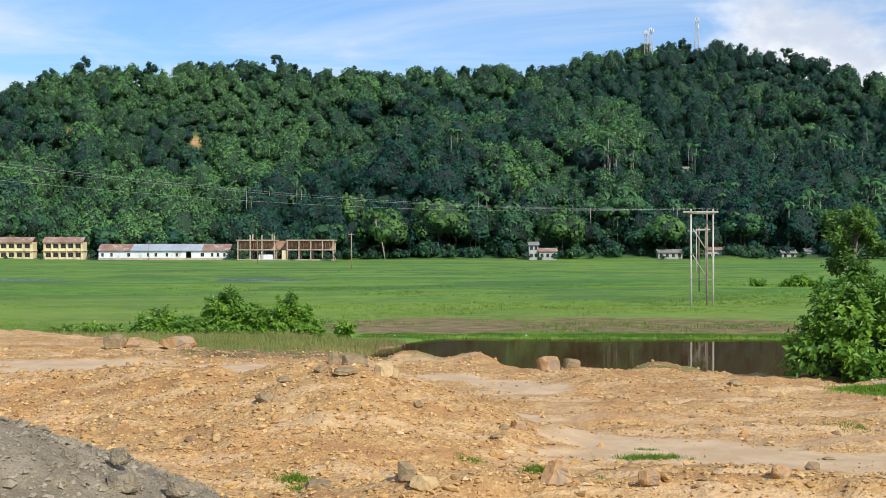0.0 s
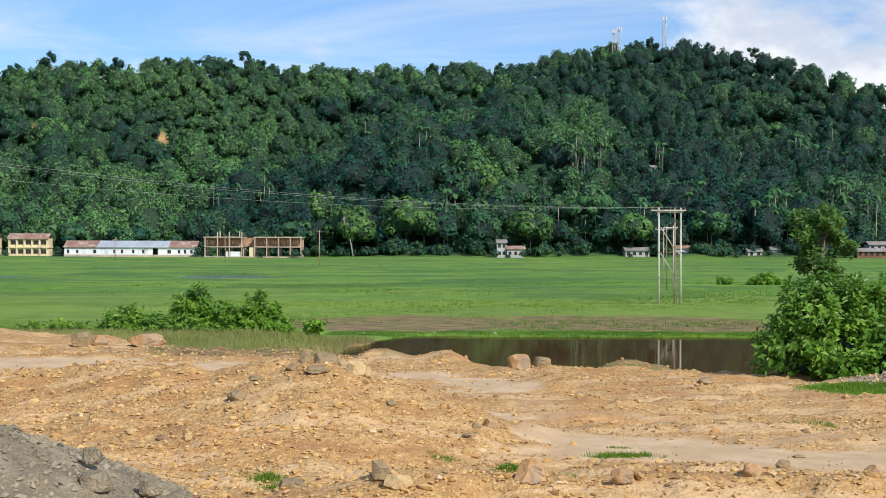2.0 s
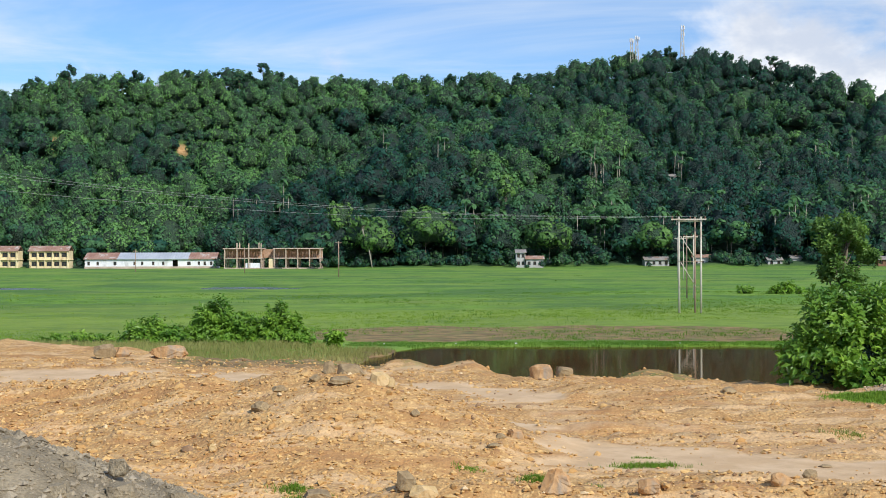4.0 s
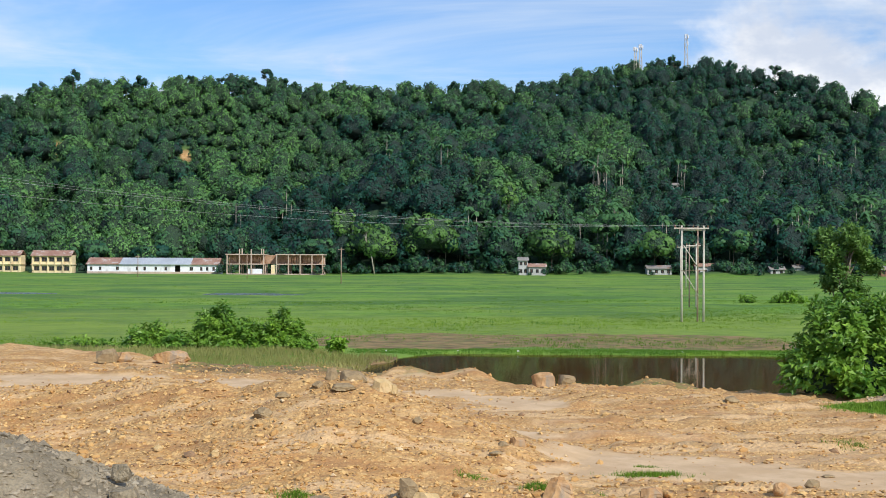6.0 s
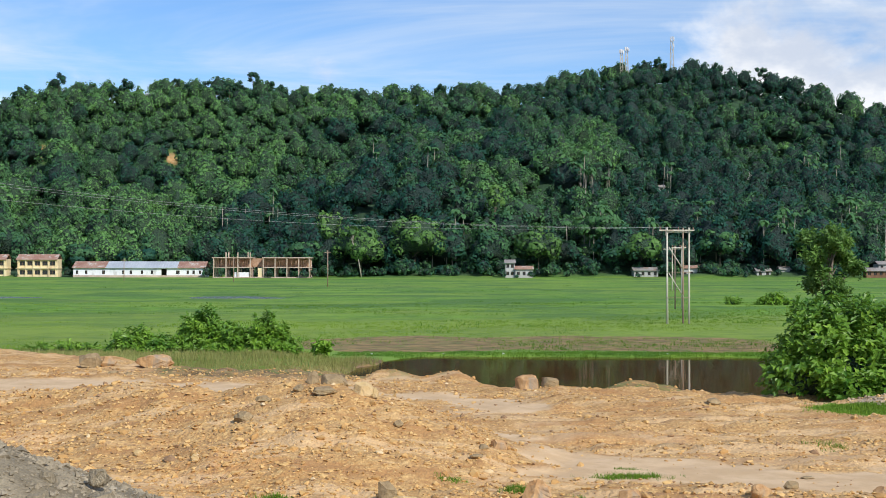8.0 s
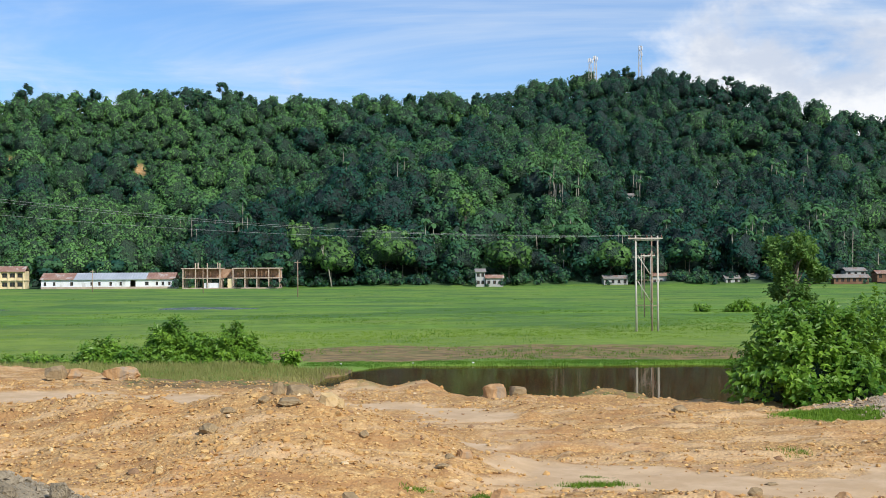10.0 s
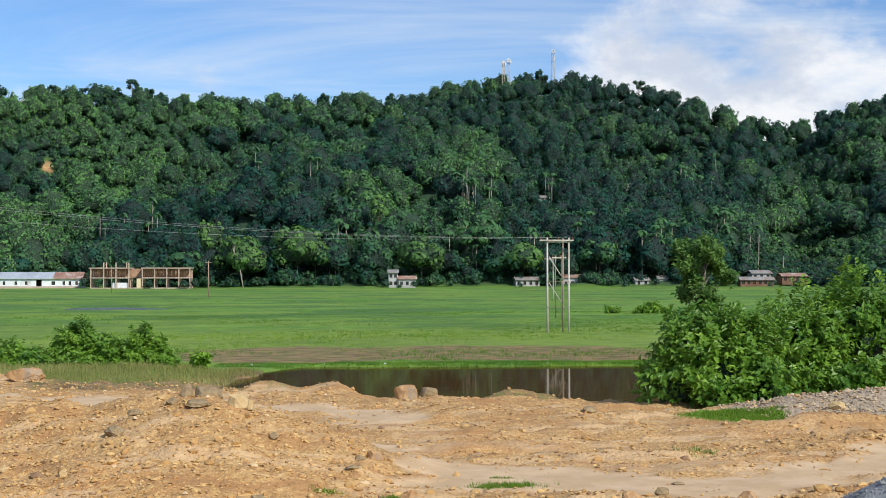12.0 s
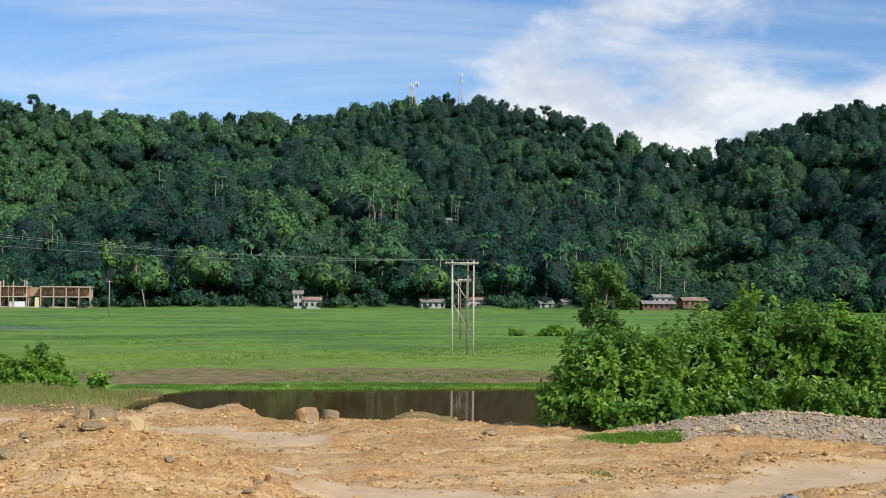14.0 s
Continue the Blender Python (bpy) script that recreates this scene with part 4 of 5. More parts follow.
h_pole((23.15, 115, 0.1), 8.7, 1.95, "tall pale twin pole with crossarm and diagonal braces in the marsh", (0.0, 1.0, 0.82), True, 0.0, (2,))
h_pole((30.4, 150, 0.1), 7.6, 0.55, "rusty twin pole farther along the power line", (0.0, 1.0), False, 0.1, (0,))
h_pole((48.9, 251, 0.1), 8.6, 1.1, "pale twin pole far along the power line", (0.0, 1.0), False, 0.1)


def wire(a, b, sag, label):
    pts = []
    for k in range(25):
        t = k / 24
        pts.append((a[0] + (b[0] - a[0]) * t, a[1] + (b[1] - a[1]) * t, a[2] + (b[2] - a[2]) * t - sag * 4 * t * (1 - t)))
    return tagged(new("power_cable", tube("power_cable", pts, [0.0075] * 25, M_CABLE, 5)), label, "cable", "cables of the power line")


for dx, ez in ((-1.55, 13.4), (0.0, 14.9), (1.25, 14.4)):
    wire((23.15 + dx, 114.85, 8.85), (-55 + dx, 75 + dx, ez), 2.1, "thin sagging bare power cable above the marsh")
for dx in (-1.2, 0.0, 1.1):
    wire((23.15 + dx, 114.85, 8.85), (30.4 + dx * 0.6, 150, 7.75), 0.5, "thin bare power cable between twin poles")
    wire((30.4 + dx * 0.6, 150, 7.75), (48.9 + dx * 0.8, 251, 8.75), 0.7, "thin bare power cable between twin poles")


def field_pole(x, y, tall):
    h = thing("power_pole", (x, y, height(x, y)), "thin dark single pole standing in the far marsh", "utility pole", "single poles in the marsh")
    part("pole", tube("pole", [(0, 0, -0.5), (0, 0, tall)], (0.13, 0.09), M_RUSTPOLE, 7), h)
    part("crossarm", boxes("crossarm", [cross_beam(-0.7, 0.7, -0.1, tall - 0.4, 0.06)], M_RUSTPOLE), h)


for x, y, tall in ((-20.3, 285, 8.0), (-53.0, 368, 7.4), (-110.5, 300, 7.6), (-108.4, 300, 7.6), (-88, 385, 6.5)):
    field_pole(x, y, tall)


# ---------------------------------------------------------------- buildings at the foot of the hill
def window_set(parent, x0, x1, z0, z1, y, wide=True):
    w = part("window", boxes("window", [(x0 - 0.07, x0, y - 0.05, y + 0.1, z0, z1), (x1, x1 + 0.07, y - 0.05, y + 0.1, z0, z1), (x0 - 0.07, x1 + 0.07, y - 0.05, y + 0.1, z1, z1 + 0.07), (x0 - 0.07, x1 + 0.07, y - 0.08, y + 0.1, z0 - 0.07, z0), ((x0 + x1) / 2 - 0.03, (x0 + x1) / 2 + 0.03, y - 0.03, y + 0.08, z0, z1)], M_SHUTTER), parent)
    part("pane", boxes("pane", [(x0, x1, y + 0.09, y + 0.12, z0, z1)], M_GLASS), w)


def facade(width, levels, depth):
    """Wall boxes of a front at y = 0 with openings, with back and sides: levels are (z0, z1, [(x0, x1, sill, head)...])."""
    rows = [(-width / 2, -width / 2 + 0.25, 0.25, depth, levels[0][0], levels[-1][1]), (width / 2 - 0.25, width / 2, 0.25, depth, levels[0][0], levels[-1][1]), (-width / 2, width / 2, depth, depth + 0.25, levels[0][0], levels[-1][1])]
    for z0, z1, holes in levels:
        x = -width / 2
        for a, b, s, h in holes:
            rows += [(x, a, 0, 0.25, z0, z1), (a, b, 0, 0.25, z0, s), (a, b, 0, 0.25, h, z1)]
            x = b
        rows.append((x, width / 2, 0, 0.25, z0, z1))
    return [r for r in rows if r[1] - r[0] > 0.01 and r[5] - r[4] > 0.01]


def slope_roof(name, width, y0, y1, z0, z1, mat, ribs=0.9):
    """A ribbed sheet roof with two slopes and its thickness."""
    v, f = [], []
    n = max(2, int(width / ribs) * 2)
    ym = (y0 + y1) / 2
    for k in range(n + 1):
        x = -width / 2 + width * k / n
        b = 0.05 if k % 2 else 0.0
        v += [(x, y0, z0 + b), (x, ym, z1 + b), (x, y1, z0 + b), (x, y0, z0 + b - 0.1), (x, ym, z1 + b - 0.1), (x, y1, z0 + b - 0.1)]
    for k in range(n):
        o, q = k * 6, k * 6 + 6
        f += [[o, q, q + 1, o + 1], [o + 1, q + 1, q + 2, o + 2], [o + 3, o + 4, q + 4, q + 3], [o + 4, o + 5, q + 5, q + 4], [o, o + 3, q + 3, q], [o + 2, q + 2, q + 5, o + 5]]
    o = n * 6
    f += [[0, 1, 4, 3], [1, 2, 5, 4], [o, o + 3, o + 4, o + 1], [o + 1, o + 4, o + 5, o + 2]]
    return mesh_from(name, v, f, [mat])


def yellow_house(at, width):
    h = thing("house", at, "two-storey yellow house with rusted sheet roof and brown windows", "house", "yellow houses at the foot of the hill")
    n, holes = 5, []
    pitch = (width - 1.0) / n
    xs = [(-width / 2 + 0.5 + pitch * (k + 0.5) - 0.85, -width / 2 + 0.5 + pitch * (k + 0.5) + 0.85) for k in range(n)]
    lv = [(-0.6, 3.1, [(a, b, 1.0, 2.4) for a, b in xs]), (3.1, 6.2, [(a, b, 4.1, 5.5) for a, b in xs])]
    part("wall", boxes("wall", facade(width, lv, 4.6), M_YELLOW), h)
    part("floor_slab", boxes("floor_slab", [(-width / 2 - 0.3, width / 2 + 0.3, -0.7, 5.1, 3.02, 3.2)], M_YELLOW), h, "yellow ledge between the storeys")
    part("inner_floor", boxes("inner_floor", [(-width / 2 + 0.3, width / 2 - 0.3, 3.0, 3.2, -0.5, 6.1)], M_DARK), h, "dark sheet painted as the shade behind the windows")
    for z0, z1 in ((1.0, 2.4), (4.1, 5.5)):
        for a, b in xs:
            window_set(h, a, b, z0, z1, 0.08)
        for k in range(n + 1):
            x = -width / 2 + 0.5 + pitch * k
            part("pillar", boxes("pillar", [(x - 0.14, x + 0.14, -0.55, -0.27, z0 - 1.6 if z0 < 2 else z0 - 0.9, z1 + 0.6)], M_YELLOW), h)
    part("roof", slope_roof("roof", width + 0.3, -0.9, 5.6, 6.05, 7.9, M_RUST), h, "rusted sheet roof")
    return h


yellow_house((-148.3, BY, BZ), 14.6)
yellow_house((-130.5, BY, BZ), 13.8)


def low_wall():
    w = thing("boundary_wall", (-163, BY + 2, BZ), "plain white low wall beside the yellow houses", "wall")
    part("wall", boxes("wall", [(-6.5, 6.5, 0, 0.3, -0.5, 2.6)], M_WHITE), w)


low_wall()


def long_shed(at):
    h = thing("shed", at, "long white single-storey shed with patched rusty and zinc roof", "shed")
    wid = 44.8
    xs = [(-21.5, -20.7), (-18.4, -17.6), (-12.6, -11.6), (-5.8, -5.0), (-3.2, -2.4), (0.6, 1.4), (4.0, 4.8), (12.6, 13.8), (16.2, 17.0), (18.2, 19.0), (20.4, 21.2)]
    holes = sorted([(a, b, 1.2, 2.4) for a, b in xs] + [(7.6, 9.4, 0.0, 2.9)])
    part("wall", boxes("wall", facade(wid, [(-0.6, 3.3, holes)], 9.0), M_WHITE), h)
    part("inner_floor", boxes("inner_floor", [(-wid / 2 + 0.3, wid / 2 - 0.3, 3.0, 3.2, -0.5, 3.2)], M_DARK), h, "dark sheet painted as the shade behind the openings")
    for a, b in xs:
        window_set(h, a, b, 1.2, 2.4, 0.08)
    part("plinth", boxes("plinth", [(-wid / 2 - 0.1, wid / 2 + 0.1, -0.12, 0.0, -0.6, 0.75)], M_CONCRETE), h, "stained grey base of the wall")
    for x0, x1, mat, lab in ((-22.8, -11.3, M_RUST, "rusted roof sheets"), (-11.3, 8.2, M_ZINC, "grey zinc roof sheets"), (8.2, 13.0, M_ZINC, "grey zinc roof sheets"), (13.0, 22.8, M_RUST, "rusted roof sheets")):
        r = part("roof", slope_roof("roof", x1 - x0 - 0.02, -0.7, 9.8, 3.25, 5.5, mat), h, lab)
        r.location = ((x0 + x1) / 2, 0, 0)
    return h


long_shed((-95.9, BY, BZ))


def raw_building(at):
    h = thing("unfinished_building", at, "unfinished two-storey concrete frame with wooden props upstairs", "building")
    g = random.Random(4)
    for name, x0, x1, z in (("slab", -16.5, -3.5, 3.3), ("slab", 0.4, 16.5, 3.3), ("roof_slab", -16.8, -3.3, 6.6), ("roof_slab", 0.2, 16.8, 6.6)):
        part(name, boxes(name, [(x0, x1, -0.5, 9.0, z, z + 0.35)], M_CONCRETE, 0.03), h)
    part("base", boxes("base", [(-16.5, 16.5, -0.3, 9.0, -0.8, 0.25)], M_CONCRETE), h)
    part("stair_wall", boxes("stair_wall", [(-1.3, 0.2, 0.2, 0.45, 0, 3.3)], M_YELLOW), h, "pale plastered stair wall")
    for x in (-16.2, -12.0, -8.0, -3.8, 0.6, 4.6, 8.6, 12.6, 16.2):
        for y in (-0.2, 4.5, 8.6):
            tall = 8.6 if x in (-8.0, -3.8, -12.0) and y < 0 else 6.6
            part("column", boxes("column", [(x - 0.18, x + 0.18, y - 0.18, y + 0.18, 0, tall)], M_CONCRETE), h)
    for x in (-11.2, -4.6):
        part("column", boxes("column", [(x - 0.18, x + 0.18, 0.3, 0.66, 6.6, 8.8)], M_CONCRETE), h)
    x = -16.0
    while x < 16.4:
        if not -3.3 < x < 0.3:
            lean = g.uniform(-0.15, 0.15)
            part("prop", tube("prop", [(x, 0.3 + g.uniform(0, 1.5), 3.6), (x + lean, 0.3, 6.65)], (0.075, 0.06), M_TIMBER, 5), h)
        x += g.uniform(0.45, 0.8)
    part("back_wall", boxes("back_wall", [(-16.4, 16.4, 4.0, 4.2, 3.6, 6.6)], M_TIMBER), h, "brown boarding behind the props")
    part("ground_wall", boxes("ground_wall", [(-9.2, -4.2, 0.2, 0.4, 0.2, 1.9)], M_WHITE), h, "white half-height wall")
    return h


raw_building((-53.6, BY - 4, BZ))


def small_house(at, w, d, tall, mat, roof, label, group="", floors=1, turn=0.0):
    h = thing("house", at, label, "house", group, turn=turn)
    lv = []
    step_z = tall / floors
    n = max(2, int(w / 1.9))
    allx = []
    for k in range(floors):
        xs = [(-w / 2 + w * (j + 0.5) / n - 0.5, -w / 2 + w * (j + 0.5) / n + 0.5) for j in range(n)]
        lv.append((k * step_z - (0.6 if k == 0 else 0), (k + 1) * step_z, [(a, b, k * step_z + 0.9, k * step_z + 2.1) for a, b in xs]))
        allx += [(a, b, k * step_z + 0.9, k * step_z + 2.1) for a, b in xs]
    part("wall", boxes("wall", facade(w, lv, d), mat), h)
    part("inner_floor", boxes("inner_floor", [(-w / 2 + 0.3, w / 2 - 0.3, 1.2, 1.3, -0.5, tall - 0.1)], M_DARK), h, "dark sheet painted as the shade behind the windows")
    for a, b, z0, z1 in allx:
        window_set(h, a, b, z0, z1, 0.08)
    part("roof", slope_roof("roof", w + 0.8, -0.6, d + 0.8, tall - 0.05, tall + 1.1, roof), h, "sheet roof")
    return h


FAR = "small houses under the trees"
small_house((31.6, BY + 6, BZ), 3.2, 4, 5.2, M_SHADEDWHITE, M_OLDROOF, "narrow off-white two-storey house under dark trees", FAR, 2)
small_house((36.4, BY + 5, BZ), 6.0, 4, 3.0, M_SHADEDWHITE, M_RUST, "low white house under dark trees", FAR)
small_house((79.5, BY + 8, BZ), 8.5, 5, 2.6, M_SHADEDWHITE, M_OLDROOF, "low grey house with grey sheet roof at the field's edge", FAR)
small_house((96.0, BY + 10, BZ), 7.0, 5, 3.4, M_SHADEDWHITE, M_RUST, "brown house with rusted roof behind the pole", FAR)
small_house((120.5, BY + 6, BZ), 5.0, 4, 2.4, M_SHADEDWHITE, M_OLDROOF, "tiny white hut at the edge of the marsh", FAR)
small_house((128.5, BY + 8, BZ), 3.5, 4, 3.0, M_SHADEDWHITE, M_OLDROOF, "grey hut at the edge of the marsh", FAR)
small_house((161.5, 440, 3.0), 7.0, 5, 2.6, M_SHADEDWHITE, M_OLDROOF, "pale brown house with grey roof above the field", FAR)
# dark wood on the next two houses' walls stands for shade under eaves
small_house((172.0, 436, 2.2), 9.0, 5, 2.4, M_SHUTTER, M_RUST, "low house with rusty roof above the field", FAR)
small_house((157.0, 432, 1.0), 12.0, 3, 2.3, M_SHUTTER, M_OLDROOF, "long low shelter at the field's edge", FAR)


for k, (x, y) in enumerate(RIDGE_HOUSES):
    small_house((x, y, height(x, y)), 6.5 - k, 6, 6.0 - 0.6 * k, M_WHITE, M_ZINC, "white house among the trees on the ridge", "houses on the ridge", 2)
for k, (x, y, z) in enumerate(HILL_HOUSES):
    small_house((x, y, z), (6.0, 4.0, 5.0)[k], 4, 3.2, M_SHADEDWHITE, M_OLDROOF, "small pale house half hidden in the hillside forest", "houses on the hillside", 1)


# ---------------------------------------------------------------- single trees
def big_tree(at, seed, trunk_h, lobes, rx, rz, count, size, tint, label, group, name="tree", lean=0.0, bark=None, limbs=5, open_=0.0):
    g = np.random.default_rng(seed)
    tr = thing(name, at, label, "tree", group)
    bark = bark or M_BARK
    w = 0.012 * trunk_h + 0.08
    top = (lean * trunk_h, 0, trunk_h)
    part("trunk", tube("trunk", [(0, 0, -1.5), (lean * trunk_h * 0.3, 0.1, trunk_h * 0.4), (lean * trunk_h * 0.7, 0, trunk_h * 0.75), top], (w, w * 0.8, w * 0.6, w * 0.35), bark, 7), tr)
    if open_:
        v, f, cv, cf, sn = crown_shape(g, lobes, rx, rz, count, size, open_)
        vary = np.zeros(len(v))
    else:
        v, f, cv, cf, sn, vary = dome_shape(g, lobes + 5, rx, rz, count, size)
    for q in (v, cv):
        q += np.array([top[0], 0, trunk_h + rz * 0.25])
    for k in range(limbs):
        c = (cv[k * 12:(k + 1) * 12].mean(0) if (k + 1) * 12 <= len(cv) else v[k]) if open_ else cv[(k * 5 + 1) % len(cv)] * 0.9 + np.array([0, 0, 0.1 * trunk_h])
        part("limb", tube("limb", [(top[0] * 0.75, 0, trunk_h * 0.7), (c[0] * 0.5 + top[0] * 0.4, c[1] * 0.5, trunk_h * 0.85), tuple(c)], (w * 0.45, w * 0.3, w * 0.12), bark, 5), tr)
    part("crown", mesh_from("crown", v, f, [M_LIGHTLEAF if tint > 0.62 else M_FOREST], None, False, {"tint": np.clip(tint + vary, 0, 1)}, sn), tr)
    part("inner_crown", mesh_from("inner_crown", cv, cf, [M_CORE], None, True, {"tint": np.full(len(cv), tint)}), tr, "inner mass of the crown with shade painted in dark green")
    return tr


def polar(deg, r):
    a = math.radians(deg)
    x, y = r * math.sin(a), r * math.cos(a)
    return (x, y, height(x, y))


RIDGE = "tall trees on the ridge line"
g = np.random.default_rng(51)
ridge_kinds = [
    big_tree(polar(-7.35, CREST - 4), 61, 14.0, 9, 4.4, 4.8, 230, 0.62, 0.10, "tall slim ridge tree with an open dark crown", RIDGE, open_=1.0),
    big_tree(polar(-15.6, CREST - 6), 62, 10.5, 10, 5.0, 5.6, 300, 0.66, 0.08, "tall dark ridge tree with a tiered crown", RIDGE, open_=1.0),
    big_tree(polar(-12.9, CREST - 6), 63, 8.5, 10, 5.6, 4.8, 320, 0.70, 0.10, "broad dark ridge tree against the sky", RIDGE, open_=0.8),
    big_tree(polar(-9.4, CREST - 4), 64, 10.5, 8, 4.4, 3.4, 190, 0.62, 0.12, "thin ridge tree with a flat airy crown", RIDGE, open_=1.0),
]
for deg, kind, size in ((-18.3, 1, 0.75), (-17.2, 2, 0.95), (-16.9, 1, 0.8), (-14.2, 3, 0.7), (-13.4, 2, 0.75), (-11.0, 3, 0.8), (-10.7, 0, 0.72), (-10.2, 1, 0.8), (-9.0, 1, 0.85), (-8.4, 3, 1.0), (-7.9, 2, 0.8), (-6.6, 3, 1.05), (-6.1, 2, 0.8), (-5.0, 1, 0.72),
                        (-3.9, 2, 0.75), (-2.8, 3, 0.7), (-0.6, 1, 0.7), (0.9, 2, 0.72), (2.2, 1, 0.7), (4.0, 2, 0.8), (6.9, 2, 0.75), (8.4, 1, 0.7), (10.6, 1, 0.85), (12.0, 3, 0.85), (13.0, 2, 0.85), (14.9, 0, 0.95), (15.2, 3, 0.9), (16.6, 2, 0.9), (18.6, 1, 0.8),
                        (20.4, 2, 0.7), (21.1, 1, 0.7), (24.5, 2, 0.75), (26.8, 1, 0.85), (27.4, 3, 0.9), (28.3, 0, 0.85), (29.4, 2, 0.9)):
    copy_thing(ridge_kinds[kind], Matrix.Translation(polar(deg, CREST + g.uniform(-10, 4))) @ pose(0, 0, 0, 0, 0, g.uniform(0, 360)) @ Matrix.Scale(size * g.uniform(0.9, 1.08), 4))

FRONT = "large trees at the foot of the hill"
for deg, r, seed, trunk_h, lobes, rx, rz, count, size, tint, lab in (
        (-2.6, 462, 71, 11, 13, 9.0, 8.0, 620, 0.80, 0.85, "huge light-green spreading tree at the foot of the hill"),
        (-0.2, 464, 72, 12, 13, 10.0, 8.5, 680, 0.80, 0.80, "wide light-green domed tree at the foot of the hill"),
        (5.3, 463, 73, 11, 12, 9.0, 7.0, 560, 0.78, 0.72, "broad green tree at the foot of the hill"),
        (9.8, 463, 74, 10, 11, 8.0, 6.0, 480, 0.78, 0.66, "rounded green tree at the foot of the hill"),
        (8.0, 475, 75, 14, 11, 9.5, 5.0, 480, 0.85, 0.55, "flat-topped feathery tree on the lower slope"),
        (-14.7, 477, 76, 6, 10, 8.5, 4.2, 460, 0.80, 0.20, "dark flat-topped tree behind the shed"),
        (-12.2, 474, 77, 6, 10, 8.5, 4.0, 460, 0.80, 0.18, "dark flat-topped tree behind the shed"),
        (-5.2, 460, 78, 9, 9, 7.0, 5.0, 380, 0.76, 0.45, "green tree beside the unfinished building"),
        (3.0, 470, 79, 13, 9, 5.5, 8.0, 380, 0.76, 0.40, "tall green tree on the lower slope"),
        (13.2, 468, 80, 10, 10, 8.0, 5.5, 440, 0.78, 0.50, "rounded green tree on the lower slope"),
        (16.6, 480, 81, 10, 10, 8.5, 5.0, 440, 0.80, 0.30, "broad olive tree on the lower slope"),
        (27.0, 472, 82, 6, 11, 9.0, 6.0, 480, 0.78, 0.15, "dark spreading tree by the field's edge"),
        (24.8, 470, 83, 5, 11, 8.0, 5.0, 460, 0.78, 0.15, "dark spreading tree by the field's edge"),
        (29.5, 470, 84, 6, 11, 9.0, 6.0, 480, 0.78, 0.20, "dark spreading tree by the field's edge"),
        (-17.5, 486, 85, 9, 10, 8.0, 6.5, 430, 0.78, 0.40, "green tree behind the yellow houses"),
        (-19.0, 486, 86, 8, 10, 8.0, 6.0, 430, 0.78, 0.55, "green tree behind the low wall")):
    big_tree(polar(deg, r), seed, trunk_h * 0.72, lobes, rx, rz, int(count * 2.2), size * 0.80, tint, lab, FRONT)
big_tree(polar(-2.55, 455), 91, 15, 5, 3.0, 2.6, 90, 0.7, 0.8, "leaning pale-stemmed tree with thin light leaves", FRONT, "tree", -0.28, M_PALEBARK, 4)
big_tree(polar(-4.0, 470), 92, 15, 8, 4.6, 6.5, 300, 0.75, 1.0, "tall tree with yellowing leaves on the lower slope", FRONT)
big_tree(polar(3.35, 500), 93, 15, 7, 3.6, 6.0, 220, 0.75, 1.0, "slim tree with pale yellow leaves on the slope", FRONT)


def palm(at, kind, label, group):
    v, f, sv, sf = PALMS[kind]
    p = thing("palm_tree", at, label, "palm", group)
    part("trunk", mesh_from("trunk", sv, sf, [M_PALEBARK], None, True), p)
    part("crown", mesh_from("crown", v, f, [M_FOREST], None, False, {"tint": np.full(len(v), 0.55)}), p)
    return p


GROVE = "slim palms on the lower hillside"
palm_kinds = [palm(on_hill(7.4 + 0.3 * k, 2.9), k, "slim pale-stemmed areca palm among the trees", GROVE) for k in range(3)]
g = np.random.default_rng(52)
for deg0, deg1, e0, e1, count in ((6.6, 8.4, 2.5, 3.0, 13), (10.8, 11.3, 2.7, 2.9, 5), (14.8, 16.6, -0.2, 0.3, 16), (6.0, 9.0, -0.2, 0.4, 14), (-1.4, 2.6, -0.3, 0.2, 15), (16.2, 19.0, 2.8, 3.8, 14), (10.0, 13.0, -0.2, 0.6, 10), (-9.5, -6.0, 0.6, 1.6, 10), (17.5, 20.0, 0.1, 0.8, 10), (-2.0, 0.5, 3.2, 4.2, 6)):
    for k in range(count):
        x, y, z = on_hill(g.uniform(deg0, deg1), g.uniform(e0, e1))
        x, y = x + g.uniform(-2, 2), y - g.uniform(0, 3)
        copy_thing(palm_kinds[k % 3], Matrix.Translation((x, y, height(x, y))) @ pose(0, 0, 0, g.uniform(-3, 3), g.uniform(-3, 3), g.uniform(0, 360)) @ Matrix.Scale(g.uniform(1.15, 1.6), 4))


# ---------------------------------------------------------------- masts on the hilltop
def mast(at, tall, w, label, dishes):
    m = thing("radio_mast", at, label, "mast", "masts on the hilltop")
    for sx, sy in ((-1, -1), (1, -1), (1, 1), (-1, 1)):
        part("leg", tube("leg", [(sx * w, sy * w, -1), (sx * w * 0.45, sy * w * 0.45, tall)], (0.16, 0.12), M_POLE, 5), m)
    n = int(tall / 2.2)
    for k in range(n):
        z0, z1 = tall * k / n, tall * (k + 1) / n
        a, b = w * (1 - 0.55 * k / n), w * (1 - 0.55 * (k + 1) / n)
        sgn = 1 if k % 2 else -1
        part("brace", tube("brace", [(-a * sgn, -a, z0), (b * sgn, -b, z1)], (0.09, 0.09), M_POLE, 4), m)
        part("brace", tube("brace", [(-a * sgn, a, z0), (b * sgn, b, z1)], (0.09, 0.09), M_POLE, 4), m)
    for z, x in dishes:
        part("antenna", boxes("antenna", [(x - 0.28, x + 0.28, -w - 0.35, -w * 0.5, z, z + 2.2)], M_WHITE, 0.06), m, "white panel antenna")
    return m


